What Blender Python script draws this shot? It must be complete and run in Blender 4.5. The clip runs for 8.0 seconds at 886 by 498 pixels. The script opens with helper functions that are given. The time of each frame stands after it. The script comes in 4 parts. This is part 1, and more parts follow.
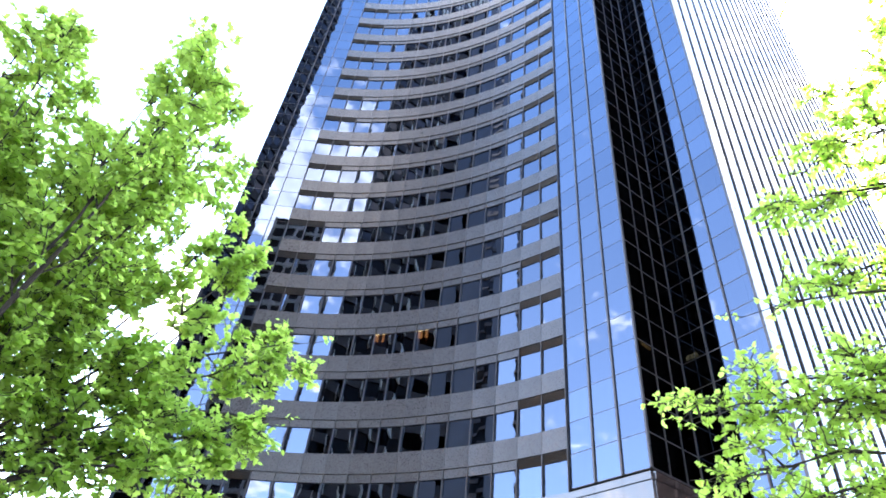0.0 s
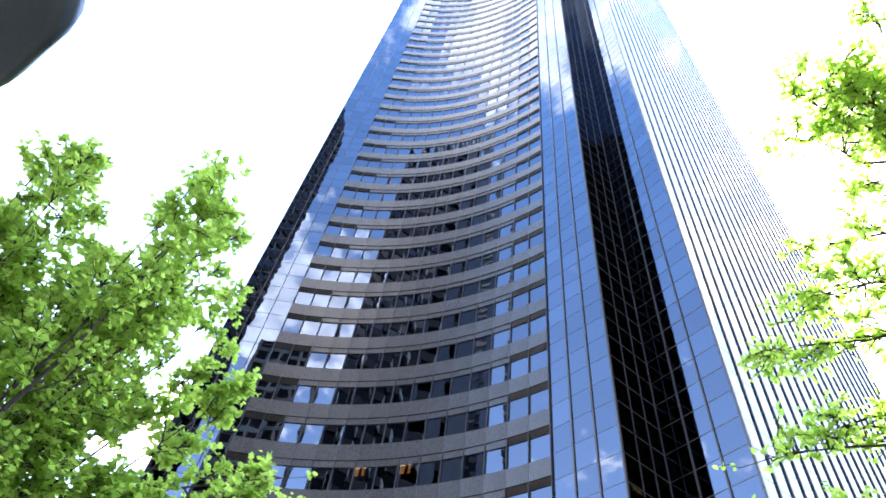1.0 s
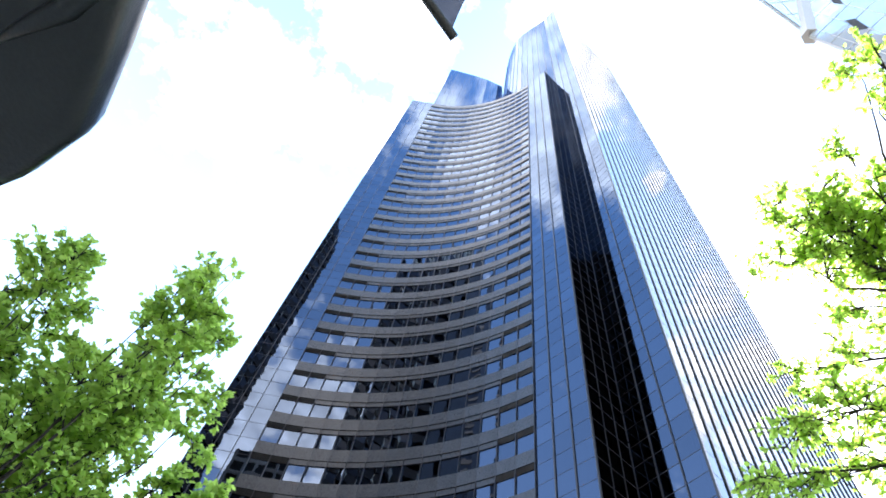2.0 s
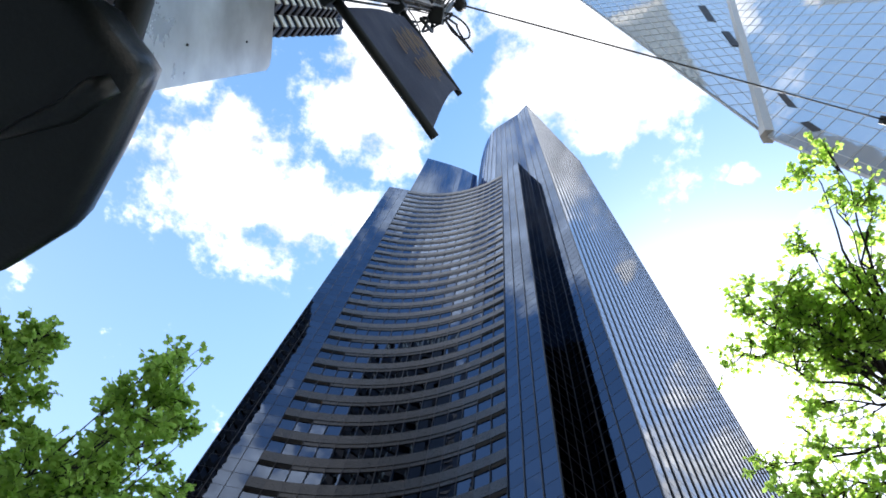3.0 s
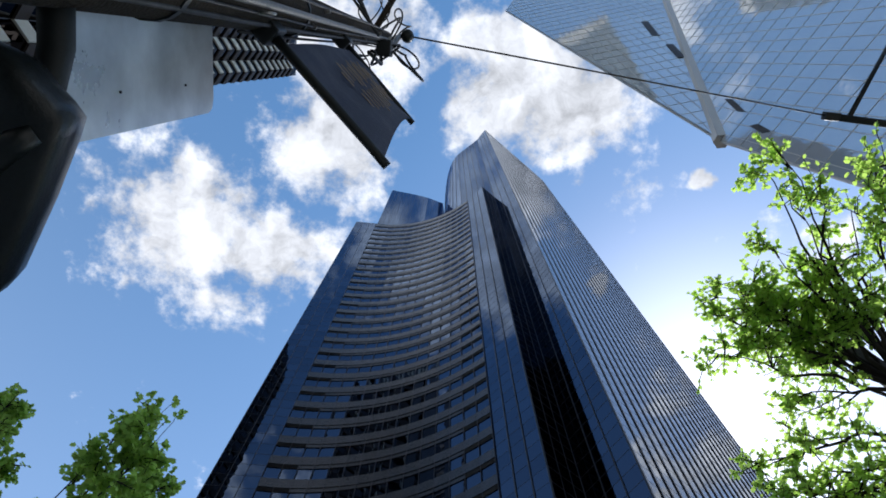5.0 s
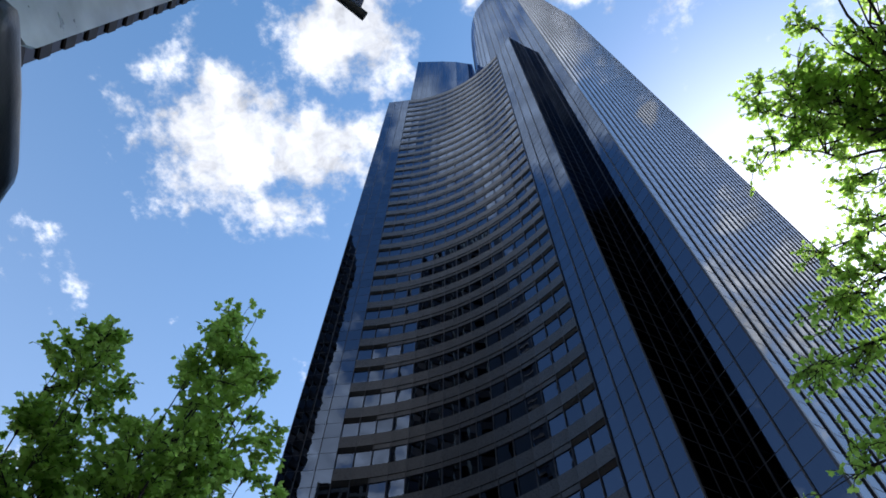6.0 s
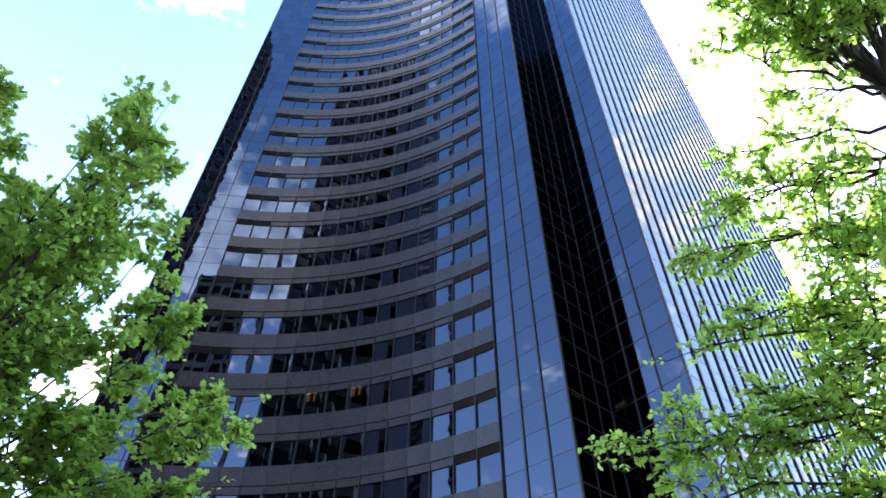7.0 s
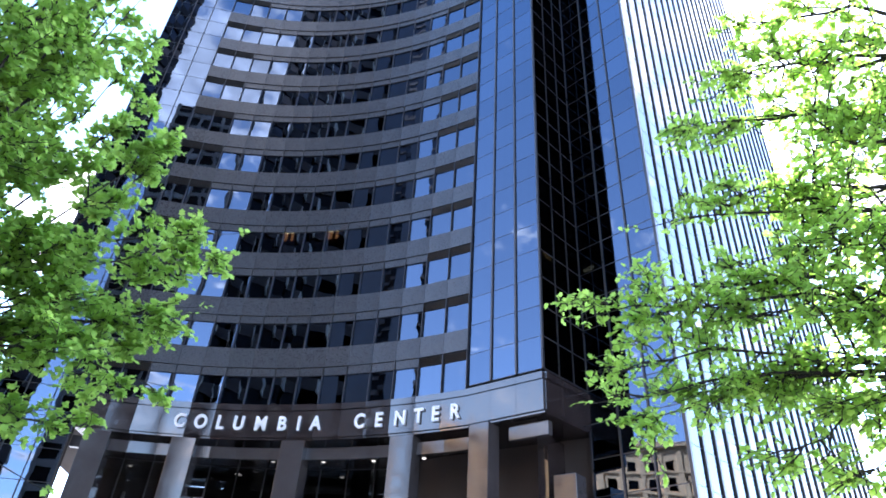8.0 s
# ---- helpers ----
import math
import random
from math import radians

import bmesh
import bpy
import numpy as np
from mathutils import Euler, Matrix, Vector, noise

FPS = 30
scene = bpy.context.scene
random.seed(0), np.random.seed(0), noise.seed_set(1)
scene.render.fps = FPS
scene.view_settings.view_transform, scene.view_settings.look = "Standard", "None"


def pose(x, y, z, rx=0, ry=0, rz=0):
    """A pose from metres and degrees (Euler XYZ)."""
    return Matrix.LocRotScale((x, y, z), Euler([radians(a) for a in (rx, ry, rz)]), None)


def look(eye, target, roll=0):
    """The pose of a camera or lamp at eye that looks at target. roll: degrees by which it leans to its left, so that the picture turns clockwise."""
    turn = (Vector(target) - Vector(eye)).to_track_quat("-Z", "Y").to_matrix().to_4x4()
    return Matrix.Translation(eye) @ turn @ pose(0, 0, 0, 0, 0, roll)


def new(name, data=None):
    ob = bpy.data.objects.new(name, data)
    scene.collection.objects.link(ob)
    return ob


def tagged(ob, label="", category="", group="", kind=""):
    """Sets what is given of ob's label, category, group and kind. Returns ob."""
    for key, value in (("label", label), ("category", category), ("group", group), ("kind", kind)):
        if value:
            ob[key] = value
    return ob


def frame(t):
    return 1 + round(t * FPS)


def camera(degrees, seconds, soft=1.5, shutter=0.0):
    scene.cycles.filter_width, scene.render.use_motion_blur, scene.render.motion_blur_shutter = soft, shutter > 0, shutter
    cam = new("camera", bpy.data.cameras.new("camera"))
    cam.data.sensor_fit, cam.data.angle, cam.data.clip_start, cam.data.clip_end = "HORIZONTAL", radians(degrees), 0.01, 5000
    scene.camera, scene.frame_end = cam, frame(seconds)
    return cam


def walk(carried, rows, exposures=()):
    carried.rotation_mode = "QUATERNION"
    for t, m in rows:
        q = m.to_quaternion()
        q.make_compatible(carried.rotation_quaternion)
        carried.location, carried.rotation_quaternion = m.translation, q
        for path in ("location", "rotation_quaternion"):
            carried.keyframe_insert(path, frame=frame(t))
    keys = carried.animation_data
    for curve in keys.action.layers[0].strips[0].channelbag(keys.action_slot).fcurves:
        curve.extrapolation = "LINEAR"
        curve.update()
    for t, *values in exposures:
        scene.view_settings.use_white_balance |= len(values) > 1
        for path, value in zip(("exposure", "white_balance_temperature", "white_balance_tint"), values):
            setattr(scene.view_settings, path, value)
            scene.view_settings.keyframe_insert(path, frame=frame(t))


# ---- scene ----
# ---------------------------------------------------------------- camera
cam = camera(68.8, 8.0, soft=1.7)
PATH = [
    (0, pose(0.000, 0.000, 1.600, 131.88, -5.36, -2.50)),
    (0.5, pose(-0.055, -0.062, 1.579, 137.83, -5.74, -3.71)),
    (1, pose(-0.095, -0.120, 1.567, 143.43, -6.08, -4.86)),
    (1.5, pose(-0.098, -0.100, 1.547, 148.49, -6.58, -5.98)),
    (2, pose(-0.100, -0.123, 1.538, 153.46, -6.45, -7.21)),
    (3.5, pose(-0.129, -0.162, 1.497, 163.91, -3.93, -9.35)),
    (4, pose(-0.136, -0.154, 1.470, 165.62, -3.15, -11.38)),
    (4.2, pose(-0.140, -0.156, 1.478, 165.64, -2.50, -13.77)),
    (5.3, pose(-0.010, -0.132, 1.556, 162.77, 0.67, 4.56)),
    (5.5, pose(0.042, -0.100, 1.547, 162.02, 1.15, 10.06)),
    (6, pose(0.085, -0.050, 1.493, 151.77, -0.55, 7.70)),
    (6.5, pose(0.030, -0.094, 1.455, 142.28, -0.62, -0.90)),
    (7, pose(-0.100, -0.149, 1.435, 136.89, -0.48, -6.30)),
    (7.5, pose(-0.119, -0.160, 1.455, 129.79, -1.64, -9.35)),
    (8, pose(-0.112, -0.100, 1.430, 124.15, -3.24, -10.83)),
]
EXPOSURES = [(0, 3.55, 6750, 17), (1.0, 3.12, 6750, 16), (1.5, 2.72, 6750, 14), (2.2, 2.2, 6650, 12), (3.3, 0.65, 6350, 11), (4.2, 0.2, 6250, 11),
             (5.3, 0.08, 6000, 10), (5.7, 0.08, 6000, 10), (6.0, 0.25, 6000, 11), (6.5, 0.85, 6050, 13), (7.0, 1.84, 6000, 17), (7.5, 2.38, 5800, 17), (8.0, 2.58, 5750, 17)]
walk(cam, PATH, EXPOSURES)

# ---------------------------------------------------------------- sun and sky
SUN = Vector((0.418, 0.452, 0.788)).normalized()
sun = new("sun", bpy.data.lights.new("sun", "SUN"))
sun.data.energy, sun.data.angle, sun.data.color = 4.8, radians(0.55), (1.0, 0.95, 0.87)
sun.matrix_world = look((60, 60, 120), Vector((60, 60, 120)) - SUN * 10)


def nodes_of(tree):
    """Short ways to add nodes to a tree: make(type, inputs, **settings)."""
    def make(kind, ins=(), **settings):
        n = tree.nodes.new(kind)
        for k, v in settings.items():
            setattr(n, k, v)
        for k, v in (ins.items() if isinstance(ins, dict) else enumerate(ins)):
            if v is None:
                continue
            if isinstance(v, bpy.types.NodeSocket):
                tree.links.new(v, n.inputs[k])
            else:
                n.inputs[k].default_value = v
        return n
    return make


world = bpy.data.worlds.new("sky")
scene.world = world
world.use_nodes = True
wt = world.node_tree
wt.nodes.clear()
mk = nodes_of(wt)
sky = mk("ShaderNodeTexSky", sky_type="NISHITA", sun_disc=False, sun_elevation=math.asin(SUN.z),
         sun_rotation=math.atan2(SUN.x, SUN.y), altitude=60, air_density=1.0, dust_density=0.35, ozone_density=1.0)
way = mk("ShaderNodeTexCoord").outputs["Generated"]
sep = mk("ShaderNodeSeparateXYZ", [way])
up = mk("ShaderNodeMath", [sep.outputs[2], 0.06], operation="MAXIMUM")
px = mk("ShaderNodeMath", [sep.outputs[0], up.outputs[0]], operation="DIVIDE")
py = mk("ShaderNodeMath", [sep.outputs[1], up.outputs[0]], operation="DIVIDE")
flat = mk("ShaderNodeCombineXYZ", [px.outputs[0], py.outputs[0], 0.0])
warp = mk("ShaderNodeTexNoise", {"Vector": flat.outputs[0], "Scale": 9.0, "Detail": 4.0, "Roughness": 0.55})
warp_c = mk("ShaderNodeVectorMath", [warp.outputs["Color"], (0.5, 0.5, 0.5)], operation="SUBTRACT")
warp_s = mk("ShaderNodeVectorMath", [warp_c.outputs[0]], operation="SCALE")
warp_s.inputs["Scale"].default_value = 0.11
bent = mk("ShaderNodeVectorMath", [flat.outputs[0], warp_s.outputs[0]], operation="ADD")
# cumulus heaps: centre and radii on the plane one unit overhead, and fullness
# The last five are out of view, added to brighten the mirrored panes.
HEAPS = [(-0.405, 0.29, 0.135, 0.125, 1.0), (-0.27, 0.33, 0.13, 0.07, 1.0), (-0.35, 0.42, 0.09, 0.055, 0.75),
         (-0.17, 0.12, 0.09, 0.13, 0.95), (-0.13, -0.02, 0.10, 0.09, 0.9), (0.10, 0.03, 0.10, 0.10, 1.15),
         (0.18, 0.045, 0.10, 0.08, 1.15), (0.03, 0.06, 0.05, 0.07, 0.8), (0.30, 0.16, 0.08, 0.06, 0.45),
         (0.407, 0.138, 0.013, 0.012, 1.1), (-0.50, 0.41, 0.035, 0.02, 0.6), (-0.24, -0.20, 0.16, 0.13, 0.9), (-0.02, -0.30, 0.16, 0.10, 0.8),
         (-0.42, -0.95, 0.20, 0.22, 1.0), (0.88, 0.22, 0.26, 0.14, 0.75), (-0.30, -0.05, 0.14, 0.07, 1.0)]
full = None
for hx, hy, rx, ry, amount in HEAPS:
    off = mk("ShaderNodeVectorMath", [bent.outputs[0], (hx, hy, 0)], operation="SUBTRACT")
    rel = mk("ShaderNodeVectorMath", [off.outputs[0], (1 / rx, 1 / ry, 0)], operation="MULTIPLY")
    far = mk("ShaderNodeVectorMath", [rel.outputs[0]], operation="LENGTH")
    one = mk("ShaderNodeMapRange", [far.outputs["Value"], 0.0, 1.9, amount, 0.0])
    full = one.outputs[0] if full is None else mk("ShaderNodeMath", [full, one.outputs[0]], operation="MAXIMUM").outputs[0]
# scattered clouds lower down the sky, all round
wide = mk("ShaderNodeTexNoise", {"Vector": flat.outputs[0], "Scale": 1.7, "Detail": 5.0, "Roughness": 0.5})
wide_r = mk("ShaderNodeMapRange", [wide.outputs["Fac"], 0.52, 0.66, 0.0, 1.0])
away = mk("ShaderNodeVectorMath", [flat.outputs[0]], operation="LENGTH")
away_r = mk("ShaderNodeMapRange", [away.outputs["Value"], 0.75, 1.0, 0.0, 1.0])
wide_m = mk("ShaderNodeMath", [wide_r.outputs[0], away_r.outputs[0]], operation="MULTIPLY")
full = mk("ShaderNodeMath", [full, wide_m.outputs[0]], operation="MAXIMUM").outputs[0]
fine = mk("ShaderNodeTexNoise", {"Vector": flat.outputs[0], "Scale": 11.0, "Detail": 8.0, "Roughness": 0.62})
fine_c = mk("ShaderNodeMath", [fine.outputs["Fac"], 0.5, 1.5], operation="MULTIPLY_ADD")
fine_c.inputs[1].default_value, fine_c.inputs[2].default_value = 2.1, -1.05
dens = mk("ShaderNodeMath", [full, fine_c.outputs[0]], operation="ADD")
cover = mk("ShaderNodeMapRange", [dens.outputs[0], 0.30, 0.74, 0.0, 1.0], interpolation_type="SMOOTHSTEP")
body_n = mk("ShaderNodeTexNoise", {"Vector": bent.outputs[0], "Scale": 11.0, "Detail": 8.0, "Roughness": 0.6})
body_c = mk("ShaderNodeMapRange", [body_n.outputs["Fac"], 0.32, 0.66, 2.5, 6.8])
cloud = mk("ShaderNodeVectorMath", [(1.0, 1.0, 1.02)], operation="SCALE")
wt.links.new(body_c.outputs[0], cloud.inputs["Scale"])
near_sun = mk("ShaderNodeVectorMath", [way, tuple(SUN)], operation="DOT_PRODUCT")
glare = mk("ShaderNodeMapRange", [near_sun.outputs["Value"], 0.915, 1.0, 0.0, 1.0])
glare = mk("ShaderNodeMath", [glare.outputs[0], 3.0], operation="POWER")
glare_v = mk("ShaderNodeVectorMath", [(2.4, 2.35, 2.25)], operation="SCALE")
wt.links.new(glare.outputs[0], glare_v.inputs["Scale"])
mixed = mk("ShaderNodeMix", {"Factor": cover.outputs[0]}, data_type="RGBA")
deep = mk("ShaderNodeHueSaturation", {"Hue": 0.491, "Saturation": 1.17, "Value": 1.08, "Color": sky.outputs[0]})
wt.links.new(deep.outputs[0], mixed.inputs[6])
wt.links.new(cloud.outputs[0], mixed.inputs[7])
lit = mk("ShaderNodeVectorMath", [mixed.outputs[2], glare_v.outputs[0]], operation="ADD")
low = mk("ShaderNodeMath", [1.0, sep.outputs[2]], operation="SUBTRACT", use_clamp=True)
low = mk("ShaderNodeMath", [low.outputs[0], 1.08], operation="POWER")
haze = mk("ShaderNodeVectorMath", [(2.5, 2.25, 2.12)], operation="SCALE")
wt.links.new(low.outputs[0], haze.inputs["Scale"])
lit = mk("ShaderNodeVectorMath", [lit.outputs[0], haze.outputs[0]], operation="ADD")
bg = mk("ShaderNodeBackground", {"Color": lit.outputs[0], "Strength": 0.165})
out = mk("ShaderNodeOutputWorld", [bg.outputs[0]])


# ---------------------------------------------------------------- materials
def material(name):
    m = bpy.data.materials.new(name)
    m.use_nodes = True
    m.node_tree.nodes.clear()
    return m, nodes_of(m.node_tree)


def finish(m, make, shader):
    make("ShaderNodeOutputMaterial", [shader])
    return m


def plain(name, color, rough=0.6, metal=0.0, vary=0.25, scale=3.0, bump=0.15, grain=60.0, spec=0.5, per_piece=0.0, ior=1.5):
    """A surface with stains at one scale, grain at another and fine relief."""
    m, mk = material(name)
    pos = mk("ShaderNodeNewGeometry").outputs["Position"]
    big = mk("ShaderNodeTexNoise", {"Vector": pos, "Scale": scale, "Detail": 6.0, "Roughness": 0.6})
    small = mk("ShaderNodeTexNoise", {"Vector": pos, "Scale": grain, "Detail": 3.0})
    tone = mk("ShaderNodeMath", [big.outputs["Fac"], small.outputs["Fac"]], operation="ADD")
    val = mk("ShaderNodeMapRange", [tone.outputs[0], 0.6, 1.4, 1 - vary, 1 + vary])
    fac = val.outputs[0]
    if per_piece:
        rnd = mk("ShaderNodeObjectInfo").outputs["Random"]
        rr = mk("ShaderNodeMapRange", [rnd, 0.0, 1.0, 1 - per_piece, 1 + per_piece])
        fac = mk("ShaderNodeMath", [fac, rr.outputs[0]], operation="MULTIPLY").outputs[0]
    col = mk("ShaderNodeVectorMath", [tuple(color)], operation="SCALE")
    m.node_tree.links.new(fac, col.inputs["Scale"])
    rgh = mk("ShaderNodeMapRange", [big.outputs["Fac"], 0.3, 0.7, max(rough - 0.1, 0.02), min(rough + 0.1, 1)])
    bmp = mk("ShaderNodeBump", {"Strength": bump, "Distance": 0.01, "Height": small.outputs["Fac"]})
    bsdf = mk("ShaderNodeBsdfPrincipled", {"Base Color": col.outputs[0], "Roughness": rgh.outputs[0], "Metallic": metal,
                                           "Specular IOR Level": spec, "IOR": ior, "Normal": bmp.outputs[0]})
    return finish(m, mk, bsdf.outputs[0])


def mirror_glass(name, tint, inner, low, wave=0.010):
    """Coated facade glass: part mirror, part dark see-through, each pane slightly wavy."""
    m, mk = material(name)
    pos = mk("ShaderNodeNewGeometry").outputs["Position"]
    wav = mk("ShaderNodeTexNoise", {"Vector": pos, "Scale": 0.55, "Detail": 1.5})
    bmp = mk("ShaderNodeBump", {"Strength": 1.0, "Distance": wave, "Height": wav.outputs["Fac"]})
    rnd = mk("ShaderNodeObjectInfo").outputs["Random"]
    var = mk("ShaderNodeMapRange", [rnd, 0.0, 1.0, 0.90, 1.08])
    col = mk("ShaderNodeVectorMath", [tuple(tint)], operation="SCALE")
    m.node_tree.links.new(var.outputs[0], col.inputs["Scale"])
    glossy = mk("ShaderNodeBsdfGlossy", {"Color": col.outputs[0], "Roughness": 0.012, "Normal": bmp.outputs[0]})
    clear = mk("ShaderNodeBsdfTransparent", [(*inner, 1)])
    fres = mk("ShaderNodeLayerWeight", {"Blend": 0.27})
    fac = mk("ShaderNodeMapRange", [fres.outputs["Fresnel"], 0.0, 1.0, low, 0.97])
    mix = mk("ShaderNodeMixShader", [fac.outputs[0], clear.outputs[0], glossy.outputs[0]])
    return finish(m, mk, mix.outputs[0])


def whitened_glass(name, base, tint, share):
    """Facade glass, part mirror, part soft white standing for mirrored bright sky."""
    m, mk = material(name)
    pos = mk("ShaderNodeNewGeometry").outputs["Position"]
    wav = mk("ShaderNodeTexNoise", {"Vector": pos, "Scale": 0.4, "Detail": 2.0})
    bmp = mk("ShaderNodeBump", {"Strength": 1.0, "Distance": 0.02, "Height": wav.outputs["Fac"]})
    blot = mk("ShaderNodeTexNoise", {"Vector": pos, "Scale": 0.05, "Detail": 4.0})
    val = mk("ShaderNodeMapRange", [blot.outputs["Fac"], 0.3, 0.7, 0.85, 1.15])
    col = mk("ShaderNodeVectorMath", [tuple(base)], operation="SCALE")
    m.node_tree.links.new(val.outputs[0], col.inputs["Scale"])
    dif = mk("ShaderNodeBsdfDiffuse", {"Color": col.outputs[0]})
    gls = mk("ShaderNodeBsdfGlossy", {"Color": (*tint, 1), "Roughness": 0.03, "Normal": bmp.outputs[0]})
    mix = mk("ShaderNodeMixShader", [share, dif.outputs[0], gls.outputs[0]])
    return finish(m, mk, mix.outputs[0])


def glow(name, color, strength):
    m, mk = material(name)
    em = mk("ShaderNodeEmission", [(*color, 1), strength])
    return finish(m, mk, em.outputs[0])


def leaf_material(name, dark, light, through_col):
    m, mk = material(name)
    geo = mk("ShaderNodeNewGeometry")
    isl = geo.outputs["Random Per Island"]
    patch = mk("ShaderNodeTexNoise", {"Vector": geo.outputs["Position"], "Scale": 1.0, "Detail": 2.0})
    f = mk("ShaderNodeMath", [isl, patch.outputs["Fac"]], operation="ADD")
    f = mk("ShaderNodeMapRange", [f.outputs[0], 0.3, 1.4, 0.0, 1.0])
    col = mk("ShaderNodeMix", {"Factor": f.outputs[0]}, data_type="RGBA")
    col.inputs[6].default_value, col.inputs[7].default_value = (*dark, 1), (*light, 1)
    dif = mk("ShaderNodeBsdfPrincipled", {"Base Color": col.outputs[2], "Roughness": 0.45, "Specular IOR Level": 0.35})
    tr = mk("ShaderNodeMix", {"Factor": f.outputs[0]}, data_type="RGBA")
    tr.inputs[6].default_value = (through_col[0] * 0.7, through_col[1] * 0.75, through_col[2] * 0.7, 1)
    tr.inputs[7].default_value = (*through_col, 1)
    trans = mk("ShaderNodeBsdfTranslucent", [tr.outputs[2]])
    mix = mk("ShaderNodeMixShader", [0.74, dif.outputs[0], trans.outputs[0]])
    return finish(m, mk, mix.outputs[0])


GLASS_BLUE = mirror_glass("coated_blue_glass", (0.445, 0.585, 0.84), (0.08, 0.09, 0.10), 0.125, 0.005)
GLASS_VISION = mirror_glass("window_glass", (0.445, 0.585, 0.84), (0.17, 0.13, 0.11), 0.125, 0.006)
# Return glass darkened: the notch's black reflections are put into the tint.
GLASS_RETURN = mirror_glass("darkened_return_glass", (0.16, 0.17, 0.20), (0.36, 0.34, 0.31), 0.05, 0.005)
# Side glass brightened: its tint carries the glare of the sky it mirrors.
GLASS_SIDE = mirror_glass("brightened_side_glass", (0.86, 0.91, 0.98), (0.10, 0.11, 0.12), 0.14, 0.005)
GLASS_LOBBY = mirror_glass("lobby_glass", (0.8, 0.82, 0.85), (0.45, 0.46, 0.44), 0.12, 0.003)
# Base whitened in place of the haze and cloud this tower mirrors.
GLASS_EAST = whitened_glass("sky_whitened_glass", (0.74, 0.82, 0.88), (0.95, 0.97, 0.99), 0.62)
GRANITE = plain("polished_grey_granite", (0.0265, 0.0255, 0.028), 0.30, 0, 0.08, 14.0, 0.05, 45, 0.6, 0.06)
GRANITE_DARK = plain("polished_dark_granite", (0.030, 0.022, 0.021), 0.05, 0, 0.25, 1.2, 0.02, 45, 0.6, 0.08, 1.7)
GRANITE_COL = plain("polished_column_granite", (0.06, 0.052, 0.052), 0.05, 0, 0.2, 1.2, 0.02, 45, 0.5, 0.05, 1.6)
MULLION = plain("dark_anodised_mullion", (0.055, 0.053, 0.055), 0.35, 0.6, 0.2, 2.0, 0.05)
# Near-black colour stands in for unlit rooms behind the panes.
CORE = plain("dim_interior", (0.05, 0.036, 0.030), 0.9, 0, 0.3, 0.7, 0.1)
LOUVRE = plain("dark_louvre_metal", (0.032, 0.031, 0.032), 0.5, 0.4, 0.2, 2.0, 0.05)
LETTER = plain("white_letter_metal", (0.86, 0.86, 0.86), 0.35, 0, 0.05, 3.0, 0.02)
LAMP_WARM = glow("warm_office_lamp", (1.0, 0.80, 0.42), 1.0)
LAMP_DOWN = glow("downlight", (1.0, 0.9, 0.75), 0.3)
# Lobby stone coloured dark so the lobby's shade is in the wall.
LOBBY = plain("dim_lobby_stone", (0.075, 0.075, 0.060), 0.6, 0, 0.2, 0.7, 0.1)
CREAM = plain("cream_precast", (0.80, 0.77, 0.65), 0.8, 0, 0.15, 0.5, 0.2, 20)
DARKWALL = plain("dark_bronze_cladding", (0.024, 0.017, 0.014), 0.45, 0, 0.3, 0.5, 0.1, 20)
DARKGLASS = mirror_glass("bronze_glass", (0.075, 0.068, 0.066), (0.03, 0.026, 0.024), 0.04, 0.004)
PALEFRAME = plain("pale_precast_frame", (0.62, 0.58, 0.52), 0.8, 0, 0.15, 0.5, 0.2, 20)
# Bronze tower's precast, and the dark tone for shaded halves of cream bays.
BRONZE_SHADE = plain("bronze_and_shaded_precast", (0.045, 0.032, 0.025), 0.7, 0, 0.3, 0.5, 0.2, 20)
BEIGE = plain("beige_terracotta", (0.85, 0.58, 0.32), 0.8, 0, 0.2, 0.4, 0.2, 15)
WOOD = plain("weathered_pole_wood", (0.028, 0.022, 0.015), 0.9, 0, 0.75, 9.0, 0.8, 90, 0.2)
GALV = plain("galvanised_steel", (0.36, 0.36, 0.35), 0.42, 0.75, 0.2, 9.0, 0.15, 70)
CONDUIT = plain("weathered_conduit_steel", (0.17, 0.165, 0.155), 0.5, 0.4, 0.45, 14.0, 0.2, 60)
SIGNBACK = plain("weathered_sign_aluminium", (0.55, 0.58, 0.58), 0.34, 0.6, 0.30, 3.5, 0.02, 9)
HOUSING = plain("black_signal_enamel", (0.008, 0.011, 0.011), 0.33, 0, 0.35, 6.0, 0.10, 120, 0.45)
BLACK = plain("black_powder_coat", (0.010, 0.013, 0.013), 0.5, 0, 0.25, 8.0, 0.05, 120, 0.3)
RUBBER = plain("cable_rubber", (0.012, 0.012, 0.013), 0.6, 0, 0.2, 20.0, 0.05)
CLOTH = plain("navy_banner_cloth", (0.022, 0.027, 0.055), 0.75, 0, 0.15, 6.0, 0.2, 300)
GOLD = plain("gold_print", (0.22, 0.15, 0.07), 0.6, 0, 0.2, 20.0, 0.05)
BARK = plain("grey_brown_bark", (0.015, 0.012, 0.009), 0.9, 0, 0.4, 9.0, 0.6, 70)
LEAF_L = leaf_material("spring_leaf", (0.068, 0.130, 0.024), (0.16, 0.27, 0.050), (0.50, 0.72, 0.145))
# Lighter copy for the right tree, with part of its sunlight in the colour.
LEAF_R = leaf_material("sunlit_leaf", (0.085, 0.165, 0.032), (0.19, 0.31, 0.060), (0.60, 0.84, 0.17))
ASPHALT = plain("asphalt", (0.05, 0.05, 0.052), 0.9, 0, 0.3, 0.6, 0.5, 90)
